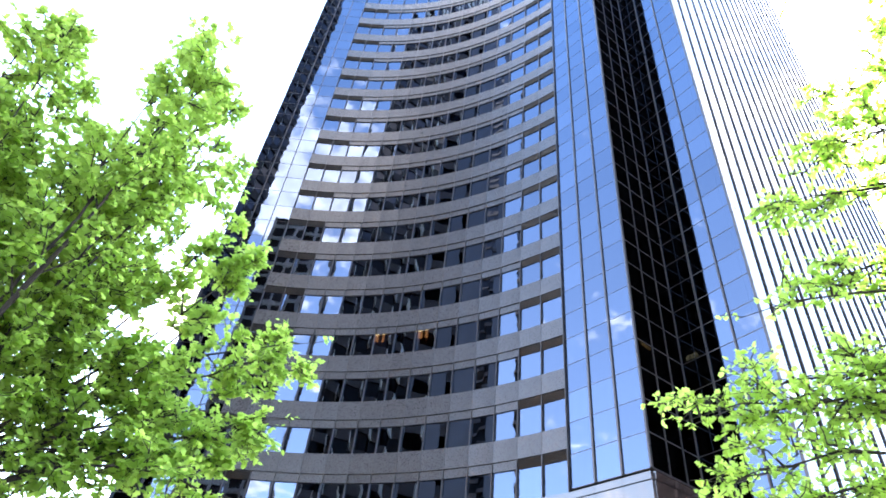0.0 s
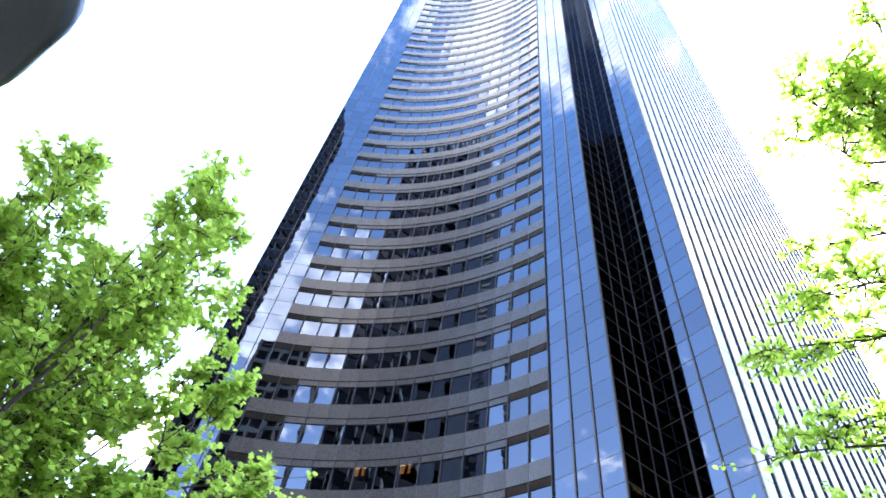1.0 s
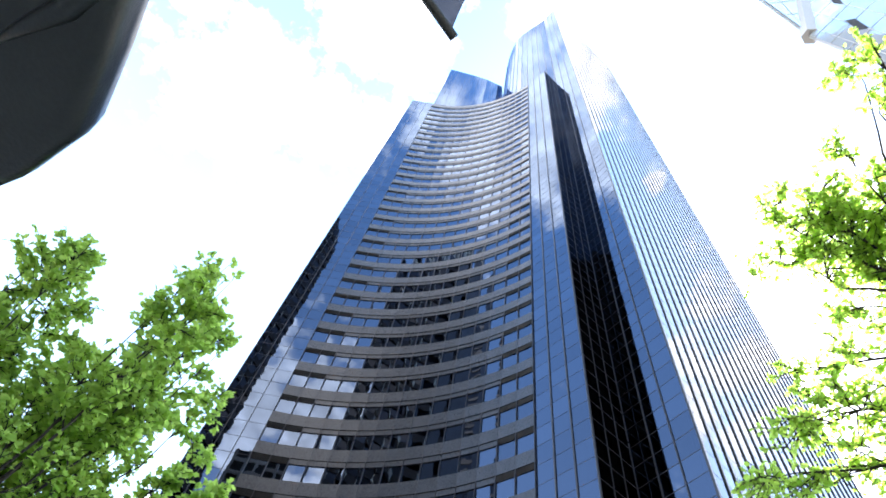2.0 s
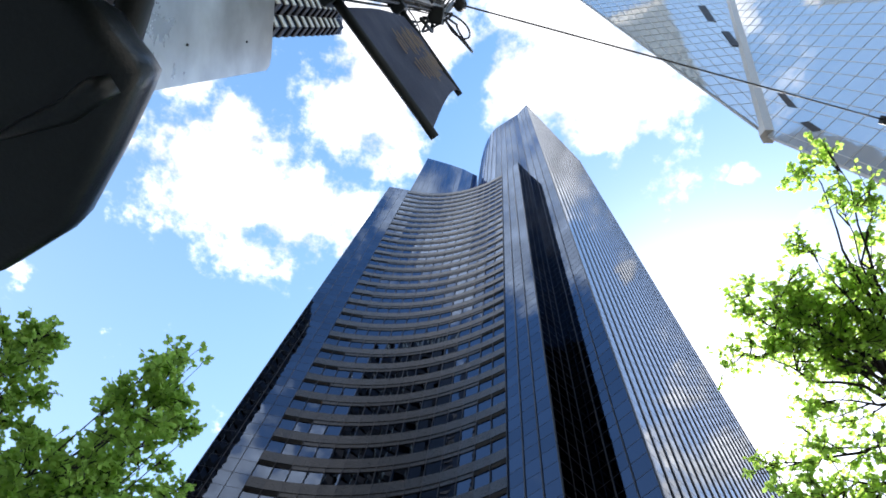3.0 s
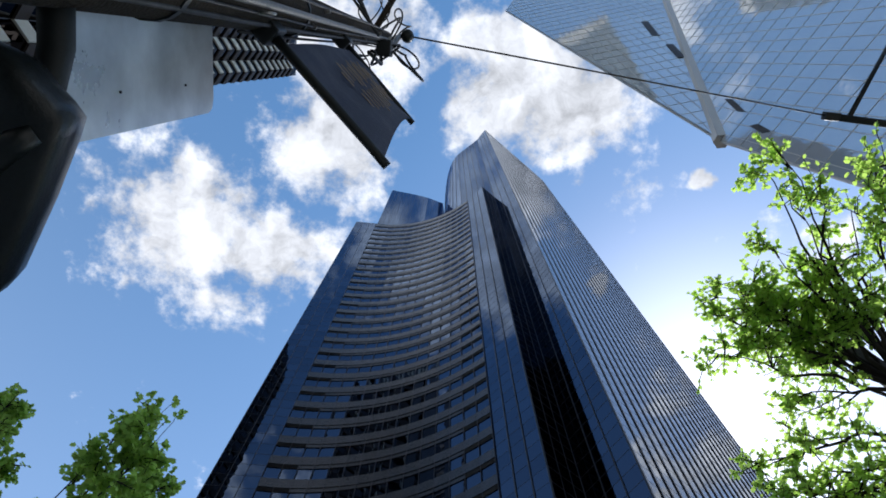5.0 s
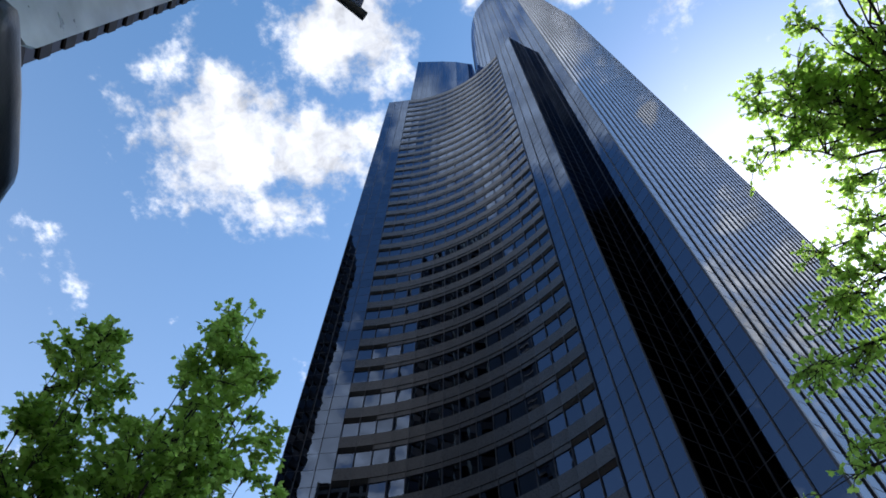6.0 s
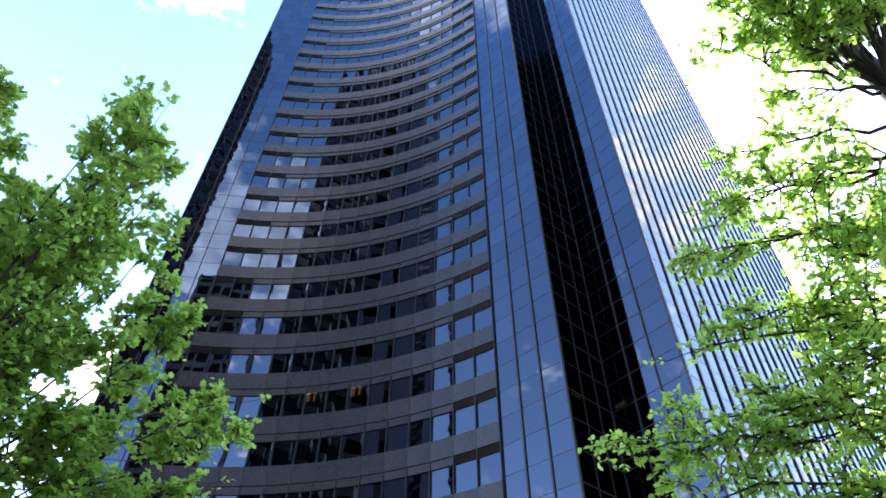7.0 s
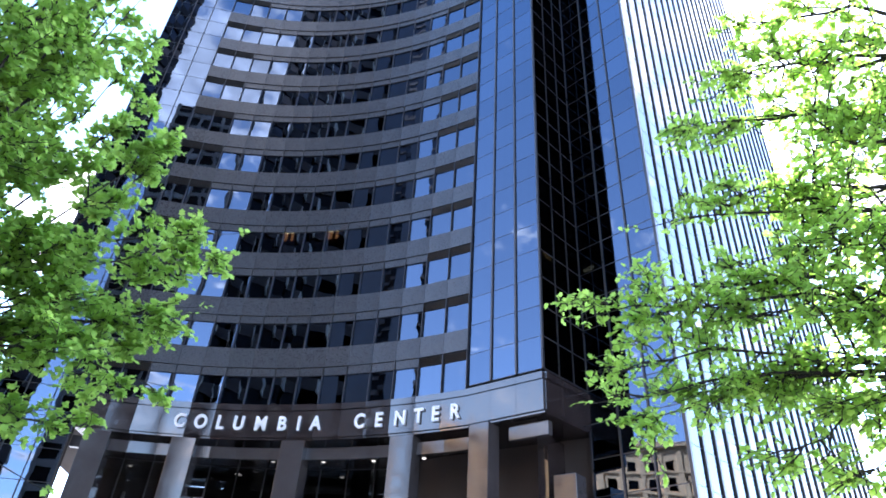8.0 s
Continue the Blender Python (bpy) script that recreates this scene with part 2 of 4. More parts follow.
CONCRETE = plain("pavement_concrete", (0.33, 0.32, 0.30), 0.85, 0, 0.2, 0.7, 0.3, 60)
RIB = plain("white_metal_rib", (0.62, 0.60, 0.56), 0.4, 0.2, 0.1, 2.0, 0.05)


# ---------------------------------------------------------------- mesh helpers
class Build:
    """Collects boxes, prisms and tubes for one mesh."""
    def __init__(self):
        self.v, self.f = [], []

    def poly(self, pts):
        n = len(self.v)
        self.v += [tuple(p) for p in pts]
        self.f.append(tuple(range(n, n + len(pts))))

    def box(self, c, x, y, z):
        """Box round c; x, y, z are its half-edges as vectors."""
        c, x, y, z = Vector(c), Vector(x), Vector(y), Vector(z)
        n = len(self.v)
        for k in (-1, 1):
            for j in (-1, 1):
                for i in (-1, 1):
                    self.v.append(tuple(c + i * x + j * y + k * z))
        for q in ((0, 2, 3, 1), (4, 5, 7, 6), (0, 1, 5, 4), (2, 6, 7, 3), (0, 4, 6, 2), (1, 3, 7, 5)):
            self.f.append(tuple(n + a for a in q))
        return self

    def prism(self, plan, z0, z1):
        n, k = len(self.v), len(plan)
        self.v += [(p[0], p[1], z0) for p in plan] + [(p[0], p[1], z1) for p in plan]
        self.f.append(tuple(n + i for i in reversed(range(k))))
        self.f.append(tuple(n + k + i for i in range(k)))
        for i in range(k):
            j = (i + 1) % k
            self.f.append((n + i, n + j, n + k + j, n + k + i))
        return self

    def tube(self, pts, radii, sides=8):
        pts = [Vector(p) for p in pts]
        n0 = len(self.v)
        for i, p in enumerate(pts):
            d = (pts[min(i + 1, len(pts) - 1)] - pts[max(i - 1, 0)]).normalized()
            a = d.orthogonal().normalized() if i == 0 else (a - d * a.dot(d)).normalized()
            b = d.cross(a)
            r = radii[i] if isinstance(radii, (list, tuple)) else radii
            for s in range(sides):
                t = 2 * math.pi * s / sides
                self.v.append(tuple(p + r * (math.cos(t) * a + math.sin(t) * b)))
        for i in range(len(pts) - 1):
            for s in range(sides):
                q = n0 + i * sides
                self.f.append((q + s, q + (s + 1) % sides, q + sides + (s + 1) % sides, q + sides + s))
        self.f.append(tuple(n0 + s for s in reversed(range(sides))))
        self.f.append(tuple(n0 + (len(pts) - 1) * sides + s for s in range(sides)))
        return self

    def mesh(self, name, mat, smooth=False, bevel=0.0):
        me = bpy.data.meshes.new(name)
        me.from_pydata(self.v, [], self.f)
        if bevel:
            bm = bmesh.new()
            bm.from_mesh(me)
            bmesh.ops.bevel(bm, geom=bm.edges[:], offset=bevel, segments=2, affect="EDGES", profile=0.6)
            bm.to_mesh(me)
            bm.free()
        me.materials.append(mat)
        if smooth:
            me.polygons.foreach_set("use_smooth", [True] * len(me.polygons))
        me.update()
        return me


def part(name, b, mat, parent=None, label="", smooth=False, bevel=0.0, kind=""):
    """Links a Build as one mesh object under a thing or a part."""
    ob = new(name, b.mesh(name, mat, smooth, bevel))
    if parent is not None:
        ob.parent = parent
    return tagged(ob, label, kind=kind)


def piece(name, me, m, parent):
    ob = new(name, me)
    ob.parent = parent
    ob.matrix_basis = m
    return ob


def thing(name, label, category, group="", at=(0, 0, 0)):
    ob = new(name)
    ob.location = at
    ob.empty_display_size = 0.3
    return tagged(ob, label, category, group)


Z = Vector((0, 0, 1))


def V2(p, z=0.0):
    return Vector((p[0], p[1], z))


# ---------------------------------------------------------------- plan of the glass tower
STOREY, BASE, STOREYS = 3.66, 14.9, 38
TOP1, TOP2, TOP3 = 155.6, 218.5, 268.5
T_L, E0, E2, E1 = (-19.9, 40.35), (-15.0, 40.4), (6.7, 32.6), (9.85, 29.0)
IN_, E3 = (13.07, 31.25), (15.93, 26.88)
FAR = (41.7, 45.3)
# the concave front: a circular arc from E0 to E2, bowing away from the street
BAYS = 15
chord = V2(E2) - V2(E0)
sag = 2.25
rad = chord.length ** 2 / (8 * sag) + sag / 2
nrm_back = Vector((-chord.y, chord.x, 0)).normalized()
centre = (V2(E0) + V2(E2)) / 2 + nrm_back * (sag - rad)
a0 = math.atan2(E0[1] - centre.y, E0[0] - centre.x)
a1 = math.atan2(E2[1] - centre.y, E2[0] - centre.x)


def arc_at(s, out_by=0.0):
    """A point of the concave front, s from 0 to 1; out_by metres towards the street."""
    a = a0 + (a1 - a0) * s
    return Vector((centre.x + (rad - out_by) * math.cos(a), centre.y + (rad - out_by) * math.sin(a), 0))


ARC = [arc_at(i / BAYS) for i in range(BAYS + 1)]

# ---------------------------------------------------------------- ground
g = Build()
g.poly([(-2500, -2500, -0.15), (2500, -2500, -0.15), (2500, 2500, -0.15), (-2500, 2500, -0.15)])
tagged(part("ground", g, ASPHALT), "grey city ground of asphalt", "ground", kind="structure")
g = Build().prism([(-24, 26), (8, 16), (30, 12), (60, 35), (60, 90), (-40, 90), (-40, 40)], -0.15, 0.0)
tagged(part("pavement", g, CONCRETE, bevel=0.02), "pale concrete pavement round the tower", "pavement", kind="structure")
g = Build().prism([(-11, -9), (10, -9), (11, 9), (-11, 9)], -0.15, 0.001)
tagged(part("pavement", g, CONCRETE, bevel=0.02), "pale concrete pavement with street trees", "pavement", kind="structure")

# ---------------------------------------------------------------- the tower
tower = thing("office_tower", "tall dark glass office tower with a concave granite-banded front", "skyscraper", at=(0, 40, 0))


def under(ob, parent=tower):
    """Parents ob without moving it."""
    ob.parent = parent
    ob.matrix_parent_inverse = parent.matrix_basis.inverted()
    return ob


def tpart(name, b, mat, label="", **kw):
    return under(part(name, b, mat, None, label, **kw))


def inset(plan, d):
    """Moves a plan's corners inwards by about d."""
    c = sum((V2(p) for p in plan), Vector()) / len(plan)
    n, res = len(plan), []
    for i in range(n):
        p, a, b = V2(plan[i]), V2(plan[i - 1]), V2(plan[(i + 1) % n])
        e1, e2 = (p - a).normalized(), (b - p).normalized()
        n1, n2 = Vector((-e1.y, e1.x, 0)), Vector((-e2.y, e2.x, 0))
        m = (n1 + n2).normalized()
        res.append(p + m * d / max(0.35, m.dot(n1)))
    return [(p.x, p.y) for p in res]


# counter-clockwise outlines of the three tiers
T3_LEFT = [Vector((6.0, 37.8, 0))]
for i in range(1, 9):
    s = i / 8
    T3_LEFT.append((1 - s) ** 2 * Vector((6.0, 37.8, 0)) + 2 * s * (1 - s) * Vector((1.2, 43.0, 0)) + s * s * Vector((2.4, 58.4, 0)))
plan1 = [T_L] + [(p.x, p.y) for p in ARC] + [E1, IN_, (24, 48), (12, 64), (-20, 59)]
plan3 = [E3, FAR, (34, 84), (3, 78)] + [(p.x, p.y) for p in reversed(T3_LEFT)] + [IN_]
T2_FRONT = [(-16.3, 44.7), (-12.3, 45.15), (-8.2, 45.6), (-4.0, 46.3), (1.2, 47.8)]
plan2 = T2_FRONT + [(3.2, 58), (3.4, 62), (-16.5, 58.5)]
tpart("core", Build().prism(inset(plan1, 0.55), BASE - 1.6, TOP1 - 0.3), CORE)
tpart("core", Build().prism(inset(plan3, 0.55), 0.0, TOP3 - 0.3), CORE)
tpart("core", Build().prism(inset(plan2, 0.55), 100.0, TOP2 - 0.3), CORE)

rng = random.Random(5)


def facing(a, b):
    """The unit vector along a wall from a to b (seen from outside, left to right) and its outward normal."""
    t = (V2(b) - V2(a)).normalized()
    return t, Vector((t.y, -t.x, 0))


def pane_mesh(name, w, h, mat, depth=0.03):
    return Build().box((0, 0, 0), (w / 2, 0, 0), (0, depth / 2, 0), (0, 0, h / 2)).mesh(name, mat)


def turn_to(t, n, p, tilt=0.0):
    x = t.copy()
    if tilt:
        x = (t + n * rng.gauss(0, tilt)).normalized()
    z = (Z + n * rng.gauss(0, tilt)).normalized() if tilt else Z.copy()
    y = z.cross(x).normalized()
    z = x.cross(y)
    return Matrix((( x.x, y.x, z.x, p.x), (x.y, y.y, z.y, p.y), (x.z, y.z, z.z, p.z), (0, 0, 0, 1)))


def curtain_wall(name, points, z_rows, single, label, mull=(0.045, 0.09), glass=GLASS_BLUE, tilt=0.0007, bar=0.016):
    """A glazed wall along points with a pane in each bay and row; rows whose number is in `single` are panes of their own."""
    rest, backing = Build(), Build()
    meshes = {}
    bays = []
    for a, b in zip(points[:-1], points[1:]):
        a, b = V2(a), V2(b)
        t, n = facing(a, b)
        bays.append((a, b, t, n, (b - a).length))
    z0, z1 = z_rows[0], z_rows[-1]
    for a, b, t, n, w in bays:
        backing.box((a + b) / 2 + Z * (z0 + z1) / 2 - n * 0.42, t * (w / 2 - 0.01), n * 0.02, Z * (z1 - z0 - 0.1) / 2)
    holder = tpart(name, backing, CORE, label)
    for r, z in enumerate(z_rows):
        tr = Build()
        for a, b, t, n, w in bays:
            tr.box((a + b) / 2 + Z * z + n * 0.012, t * w / 2, n * 0.014, Z * bar)
        under(part("transom", tr, MULLION), holder)
    for a, b, t, n, w in bays:
        for r in range(len(z_rows) - 1):
            lo, hi = z_rows[r], z_rows[r + 1]
            p = (a + b) / 2 + Z * (lo + hi) / 2
            key = (round(w, 3), round(hi - lo, 3))
            if r in single:
                if key not in meshes:
                    meshes[key] = pane_mesh("glass_pane", w - 0.02, hi - lo - 0.02, glass)
                under(piece("glass_pane", meshes[key], turn_to(t, n, p, tilt), None), holder)
            else:
                m = turn_to(t, n, p, tilt).to_3x3()
                rest.box(p, m @ Vector((w / 2 - 0.01, 0, 0)), m @ Vector((0, 0.015, 0)), m @ Vector((0, 0, (hi - lo) / 2 - 0.01)))
    if rest.f:
        under(tagged(part("upper_glazing", rest, glass), "coated blue glass panes high up", kind="stuff"), holder)
    verts = [(bays[0][0], bays[0][3], bays[0][2])] + [(b, n, t) for a, b, t, n, w in bays]
    for p, n, t in verts:
        m = Build().box(p + Z * (z0 + z1) / 2 + n * (mull[1] / 2), t * mull[0], n * mull[1] / 2, Z * (z1 - z0) / 2)
        under(part("mullion", m, MULLION), holder)
    return holder


def rows(z0, z1, first=BASE + 0.18):
    """Half-storey levels between two heights, in step with the storeys."""
    half = STOREY / 2
    lo = math.ceil((z0 - first) / half - 1e-6)
    zs = [first + half * k for k in range(lo, 400) if first + half * k <= z1 + 1e-6]
    return ([z0] if zs[0] - z0 > 0.3 else []) + zs + ([z1] if z1 - zs[-1] > 0.3 else [])


def along(a, b, n):
    return [V2(a).lerp(V2(b), i / n) for i in range(n + 1)]


curtain_wall("flank_glazing", along(E2, E1, 3), rows(BASE, TOP1), range(0, 80), "blue mirror-glass strip beside the concave front", (0.05, 0.11))
curtain_wall("flank_glazing", along(T_L, E0, 3), rows(1.0, TOP1), range(8, 88), "blue mirror-glass strip beside the concave front", (0.03, 0.05))
curtain_wall("return_glazing", along(E1, IN_, 3), rows(BASE, TOP1), range(0, 80), "glass return wall of the notch, its dark reflections in the tint", (0.04, 0.06), GLASS_RETURN, bar=0.035)
curtain_wall("inner_glazing", along(IN_, E3, 3), rows(0.3, TOP3), range(4, 84), "blue mirror-glass wall behind the notch", (0.045, 0.10), bar=0.026)
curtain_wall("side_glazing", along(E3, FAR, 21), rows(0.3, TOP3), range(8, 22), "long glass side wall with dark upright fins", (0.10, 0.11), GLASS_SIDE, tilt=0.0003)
curtain_wall("upper_tier_glazing", [V2(p) for p in reversed(T3_LEFT)] + along((6.0, 37.8), IN_, 5)[1:], rows(TOP1 - 3, TOP3), (), "curved glass wall of the highest tier", (0.05, 0.10))
curtain_wall("middle_tier_glazing", [p for a, b in zip(T2_FRONT[:-1], T2_FRONT[1:]) for p in along(a, b, 3)[:3]] + [V2(T2_FRONT[-1])], rows(TOP1 - 3, TOP2), (), "dark blue glass wall of the middle tier", (0.02, 0.03))
curtain_wall("middle_tier_glazing", along(T2_FRONT[-1], (3.2, 58), 5), rows(TOP1 - 3, TOP2), (), "dark glass end wall of the middle tier", (0.03, 0.05))

# concave front: window, thin band or louvre, granite spandrel in every storey
WIN, BAND = 1.78, 2.33
window_rest, granite_rest, band_all = Build(), Build(), Build()
concave = under(part("concave_front", Build().prism([tuple(arc_at(i / BAYS, -0.05))[:2] for i in range(BAYS + 1)] + [tuple(arc_at(1 - i / BAYS, -0.12))[:2] for i in range(BAYS + 1)], TOP1 - 1.6, TOP1), GRANITE, label="granite parapet of the concave front"))
SINGLE = 19
bw = (ARC[1] - ARC[0]).length
win_me = pane_mesh("window_pane", bw - 0.03, WIN - 0.06, GLASS_VISION)
gra_me = Build().box((0, 0, 0), (bw / 2 - 0.012, 0, 0), (0, 0.11, 0), (0, 0, (STOREY - BAND) / 2 - 0.012)).mesh("granite_panel", GRANITE)
thin_me = Build().box((0, 0, 0), (bw / 2 - 0.012, 0, 0), (0, 0.07, 0), (0, 0, (BAND - WIN) / 2 - 0.012)).mesh("granite_strip", GRANITE)
slats = Build()
for k in range(5):
    slats.box((0, -0.02, -0.22 + 0.11 * k), (bw / 2 - 0.02, 0, 0), (0, 0.05, 0.02), (0, -0.008, 0.02))
lou_me = slats.mesh("louvre", LOUVRE)
for k in range(STOREYS):
    z = BASE + STOREY * k
    for i in range(BAYS):
        a, b = ARC[i], ARC[i + 1]
        t, n = facing(a, b)
        mid = (a + b) / 2
        pw, pb, pg = mid + Z * (z + WIN / 2), mid + Z * (z + (WIN + BAND) / 2) + n * 0.03, mid + Z * (z + (BAND + STOREY) / 2) + n * 0.05
        end = i < 2 or i >= BAYS - 2
        if k < SINGLE:
            under(piece("window_pane", win_me, turn_to(t, n, pw, 0.0009), None), concave)
            under(piece("granite_panel", gra_me, turn_to(t, n, pg), None), concave)
            under(piece("louvre" if end else "granite_strip", lou_me if end else thin_me, turn_to(t, n, pb), None), concave)
        else:
            m = turn_to(t, n, pw, 0.0009).to_3x3()
            window_rest.box(pw, m @ Vector((bw / 2 - 0.015, 0, 0)), m @ Vector((0, 0.015, 0)), m @ Vector((0, 0, WIN / 2 - 0.03)))
            granite_rest.box(pg, t * (bw / 2 - 0.012), n * 0.11, Z * ((STOREY - BAND) / 2 - 0.012))
            if end:
                band_all.box(pb - n * 0.03, t * (bw / 2 - 0.012), n * 0.03, Z * ((BAND - WIN) / 2 - 0.012))
            else:
                granite_rest.box(pb, t * (bw / 2 - 0.012), n * 0.07, Z * ((BAND - WIN) / 2 - 0.012))
under(tagged(part("upper_glazing", window_rest, GLASS_VISION), "mirror-glass windows high up", kind="stuff"), concave)
under(tagged(part("upper_granite", granite_rest, GRANITE), "grey granite bands high up", kind="stuff"), concave)
under(tagged(part("upper_louvres", band_all, LOUVRE), "dark louvres high up", kind="stuff"), concave)
for i in range(BAYS + 1):
    p = ARC[i]
    n = (centre - p).normalized()
    t = Vector((n.y, -n.x, 0))
    m = Build().box(p + Z * (BASE + TOP1 - 1.6) / 2 + n * 0.09, t * 0.022, n * 0.085, Z * (TOP1 - 1.6 - BASE) / 2)
    under(part("mullion", m, MULLION), concave)
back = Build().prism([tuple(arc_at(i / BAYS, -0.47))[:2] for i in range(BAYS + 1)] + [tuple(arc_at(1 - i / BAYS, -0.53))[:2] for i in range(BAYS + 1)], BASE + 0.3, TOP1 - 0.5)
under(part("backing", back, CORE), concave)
# warm ceiling lamps behind a few panes
def lamp_behind(a, b, s, z, w=0.5, behind=0.3, h=0.12):
    t, n = facing(a, b)
    p = V2(a).lerp(V2(b), s) - n * behind + Z * z
    tpart("ceiling_lamp", Build().box(p, t * w / 2, n * 0.05, Z * h), LAMP_WARM, "warm lit office ceiling lamp")


lamp_behind(IN_, E3, 0.10, 30.2, 0.7)
lamp_behind(IN_, E3, 0.10, 22.9, 0.7)
lamp_behind(E1, IN_, 0.30, 22.6, 0.8)
for s, z in ((0.40, 27.6), (0.54, 27.6)):
    p, q = arc_at(s - 0.01), arc_at(s + 0.01)
    lamp_behind(p, q, 0.5, z, 0.30, 0.3, 0.32)
    lamp_behind(arc_at(s + 0.012), arc_at(s + 0.03), 0.5, z, 0.14, 0.3, 0.32)

# ---------------------------------------------------------------- entrance under the front
F0, F1 = 12.9, BASE
fascia = tpart("fascia", Build().prism([tuple(arc_at(i / BAYS, -0.6))[:2] for i in range(BAYS + 1)] + [tuple(arc_at(1 - i / BAYS, -0.9))[:2] for i in range(BAYS + 1)], F0, F1), GRANITE_DARK, "dark polished granite fascia that carries the name")
fpts = list(ARC) + along(E2, E1, 3)[1:] + along(E1, IN_, 2)[1:]
for a, b in zip(fpts[:-1], fpts[1:]):
    t, n = facing(a, b)
    w = (V2(b) - V2(a)).length
    for z0, z1, pr in ((F0, F1 - 0.42, 0.10), (F1 - 0.40, F1 - 0.02, 0.16)):
        pm = Build().box((0, 0, 0), (w / 2 - 0.008, 0, 0), (0, 0.09, 0), (0, 0, (z1 - z0) / 2 - 0.008)).mesh("granite_panel", GRANITE_DARK)
        under(piece("granite_panel", pm, turn_to(t, n, (V2(a) + V2(b)) / 2 + Z * (z0 + z1) / 2 + n * (pr - 0.09)), None), fascia)
soffit = Build().prism([tuple(p)[:2] for p in fpts] + [(14.5, 34.5), (8, 44), (-14.5, 47)], F0 - 0.12, F0 + 0.1)
tpart("soffit", soffit, GRANITE_DARK)
for i in range(8):
    p = arc_at((i + 0.5) / 8, -4.2)
    tpart("downlight", Build().tube([p + Z * (F0 - 0.16), p + Z * (F0 - 0.10)], 0.13, 12), LAMP_DOWN, "small round soffit downlight")
for s in (0.06, 0.27, 0.55, 0.835):
    p, q = arc_at(s - 0.005, -0.55), arc_at(s + 0.005, -0.55)
    t, n = facing(p, q)
    c = (p + q) / 2
    tpart("column", Build().box(c + Z * (F0 - 0.12) / 2, t * 0.72, n * 0.55, Z * (F0 - 0.12) / 2), GRANITE_COL, "polished granite entrance column", bevel=0.03)
for p, top in (((7.55, 31.95), F0 - 0.12), ((11.55, 30.6), 10.3)):
    t, n = facing(E2, E1)
    tpart("column", Build().box(V2(p, top / 2), t * 0.62, n * 0.5, Z * top / 2), GRANITE_COL, "polished granite entrance column", bevel=0.03)
lob_pts = [arc_at(i / BAYS, -6.0) for i in range(BAYS + 1)]
curtain_wall("lobby_glazing", lob_pts, [0.3, 3.2, 6.1, 9.0, F0 - 0.14], (0, 1, 2, 3), "clear lobby glass behind the columns", (0.04, 0.08), GLASS_LOBBY)
lint = Build().prism([tuple(arc_at(i / BAYS, -0.55))[:2] for i in range(BAYS + 1)] + [tuple(arc_at(1 - i / BAYS, -0.95))[:2] for i in range(BAYS + 1)], 11.82, 12.48)
tpart("lintel", lint, GRANITE_COL, "polished granite beam between the columns")
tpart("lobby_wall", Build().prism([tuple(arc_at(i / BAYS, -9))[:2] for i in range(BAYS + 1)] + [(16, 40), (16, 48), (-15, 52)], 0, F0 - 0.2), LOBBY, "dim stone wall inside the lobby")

t, n = facing(E2, E1)
tpart("dropped_beam", Build().box(V2(E1, 12.25) - t * 1.3 - n * 0.75, t * 1.15, n * 0.2, Z * 0.36), GRANITE_COL, "polished granite beam under the corner", bevel=0.02)
tpart("corner_wall", Build().box(V2((12.6, 33.6), 6.3), t * 0.3, n * 2.6, Z * 6.3), GRANITE_DARK, "dark polished granite wall under the corner")
for k in range(7):
    a, b = arc_at(0.12 + 0.12 * k, -7.5), arc_at(0.16 + 0.12 * k, -7.5)
    tpart("lobby_panel", Build().box((a + b) / 2 + Z * (5.0 + (k % 3)), (b - a) * 0.5, Vector((0, 0.05, 0)), Z * 3.2), RIB if k % 2 else CONCRETE, "pale panel inside the lobby")

# name over the entrance, letter by letter
sign = tagged(new("name_sign"), "white metal letters on the dark fascia over the entrance", "sign")
sign.location = arc_at(0.6, 0.2) + Z * F0
PLACES = (0.250, 0.304, 0.354, 0.402, 0.460, 0.516, 0.561, 0.606, 0.723, 0.774, 0.831, 0.880, 0.924, 0.975)
for ch, s in zip("COLUMBIA" + "CENTER", PLACES):
    p = arc_at(s)
    n = (centre - p).normalized()
    t = Vector((-n.y, n.x, 0))
    fc = bpy.data.curves.new("letter", "FONT")
    fc.body, fc.size, fc.extrude, fc.align_x, fc.offset = ch, 1.14, 0.06, "CENTER", 0.030
    tmp = bpy.data.objects.new("letter_curve", fc)
    scene.collection.objects.link(tmp)
    me = bpy.data.meshes.new_from_object(tmp.evaluated_get(bpy.context.evaluated_depsgraph_get()))
    bpy.data.objects.remove(tmp)
    me.materials.clear()
    me.materials.append(LETTER)
    ob = new("letter", me)
    q = p + n * 0.20 + Z * (F0 + 0.42)
    ob.matrix_basis = Matrix(((t.x, 0, n.x, q.x), (t.y, 0, n.y, q.y), (0, 1, 0, q.z), (0, 0, 0, 1))) @ Matrix.Diagonal((0.84, 1, 1, 1))
    under(ob, sign)

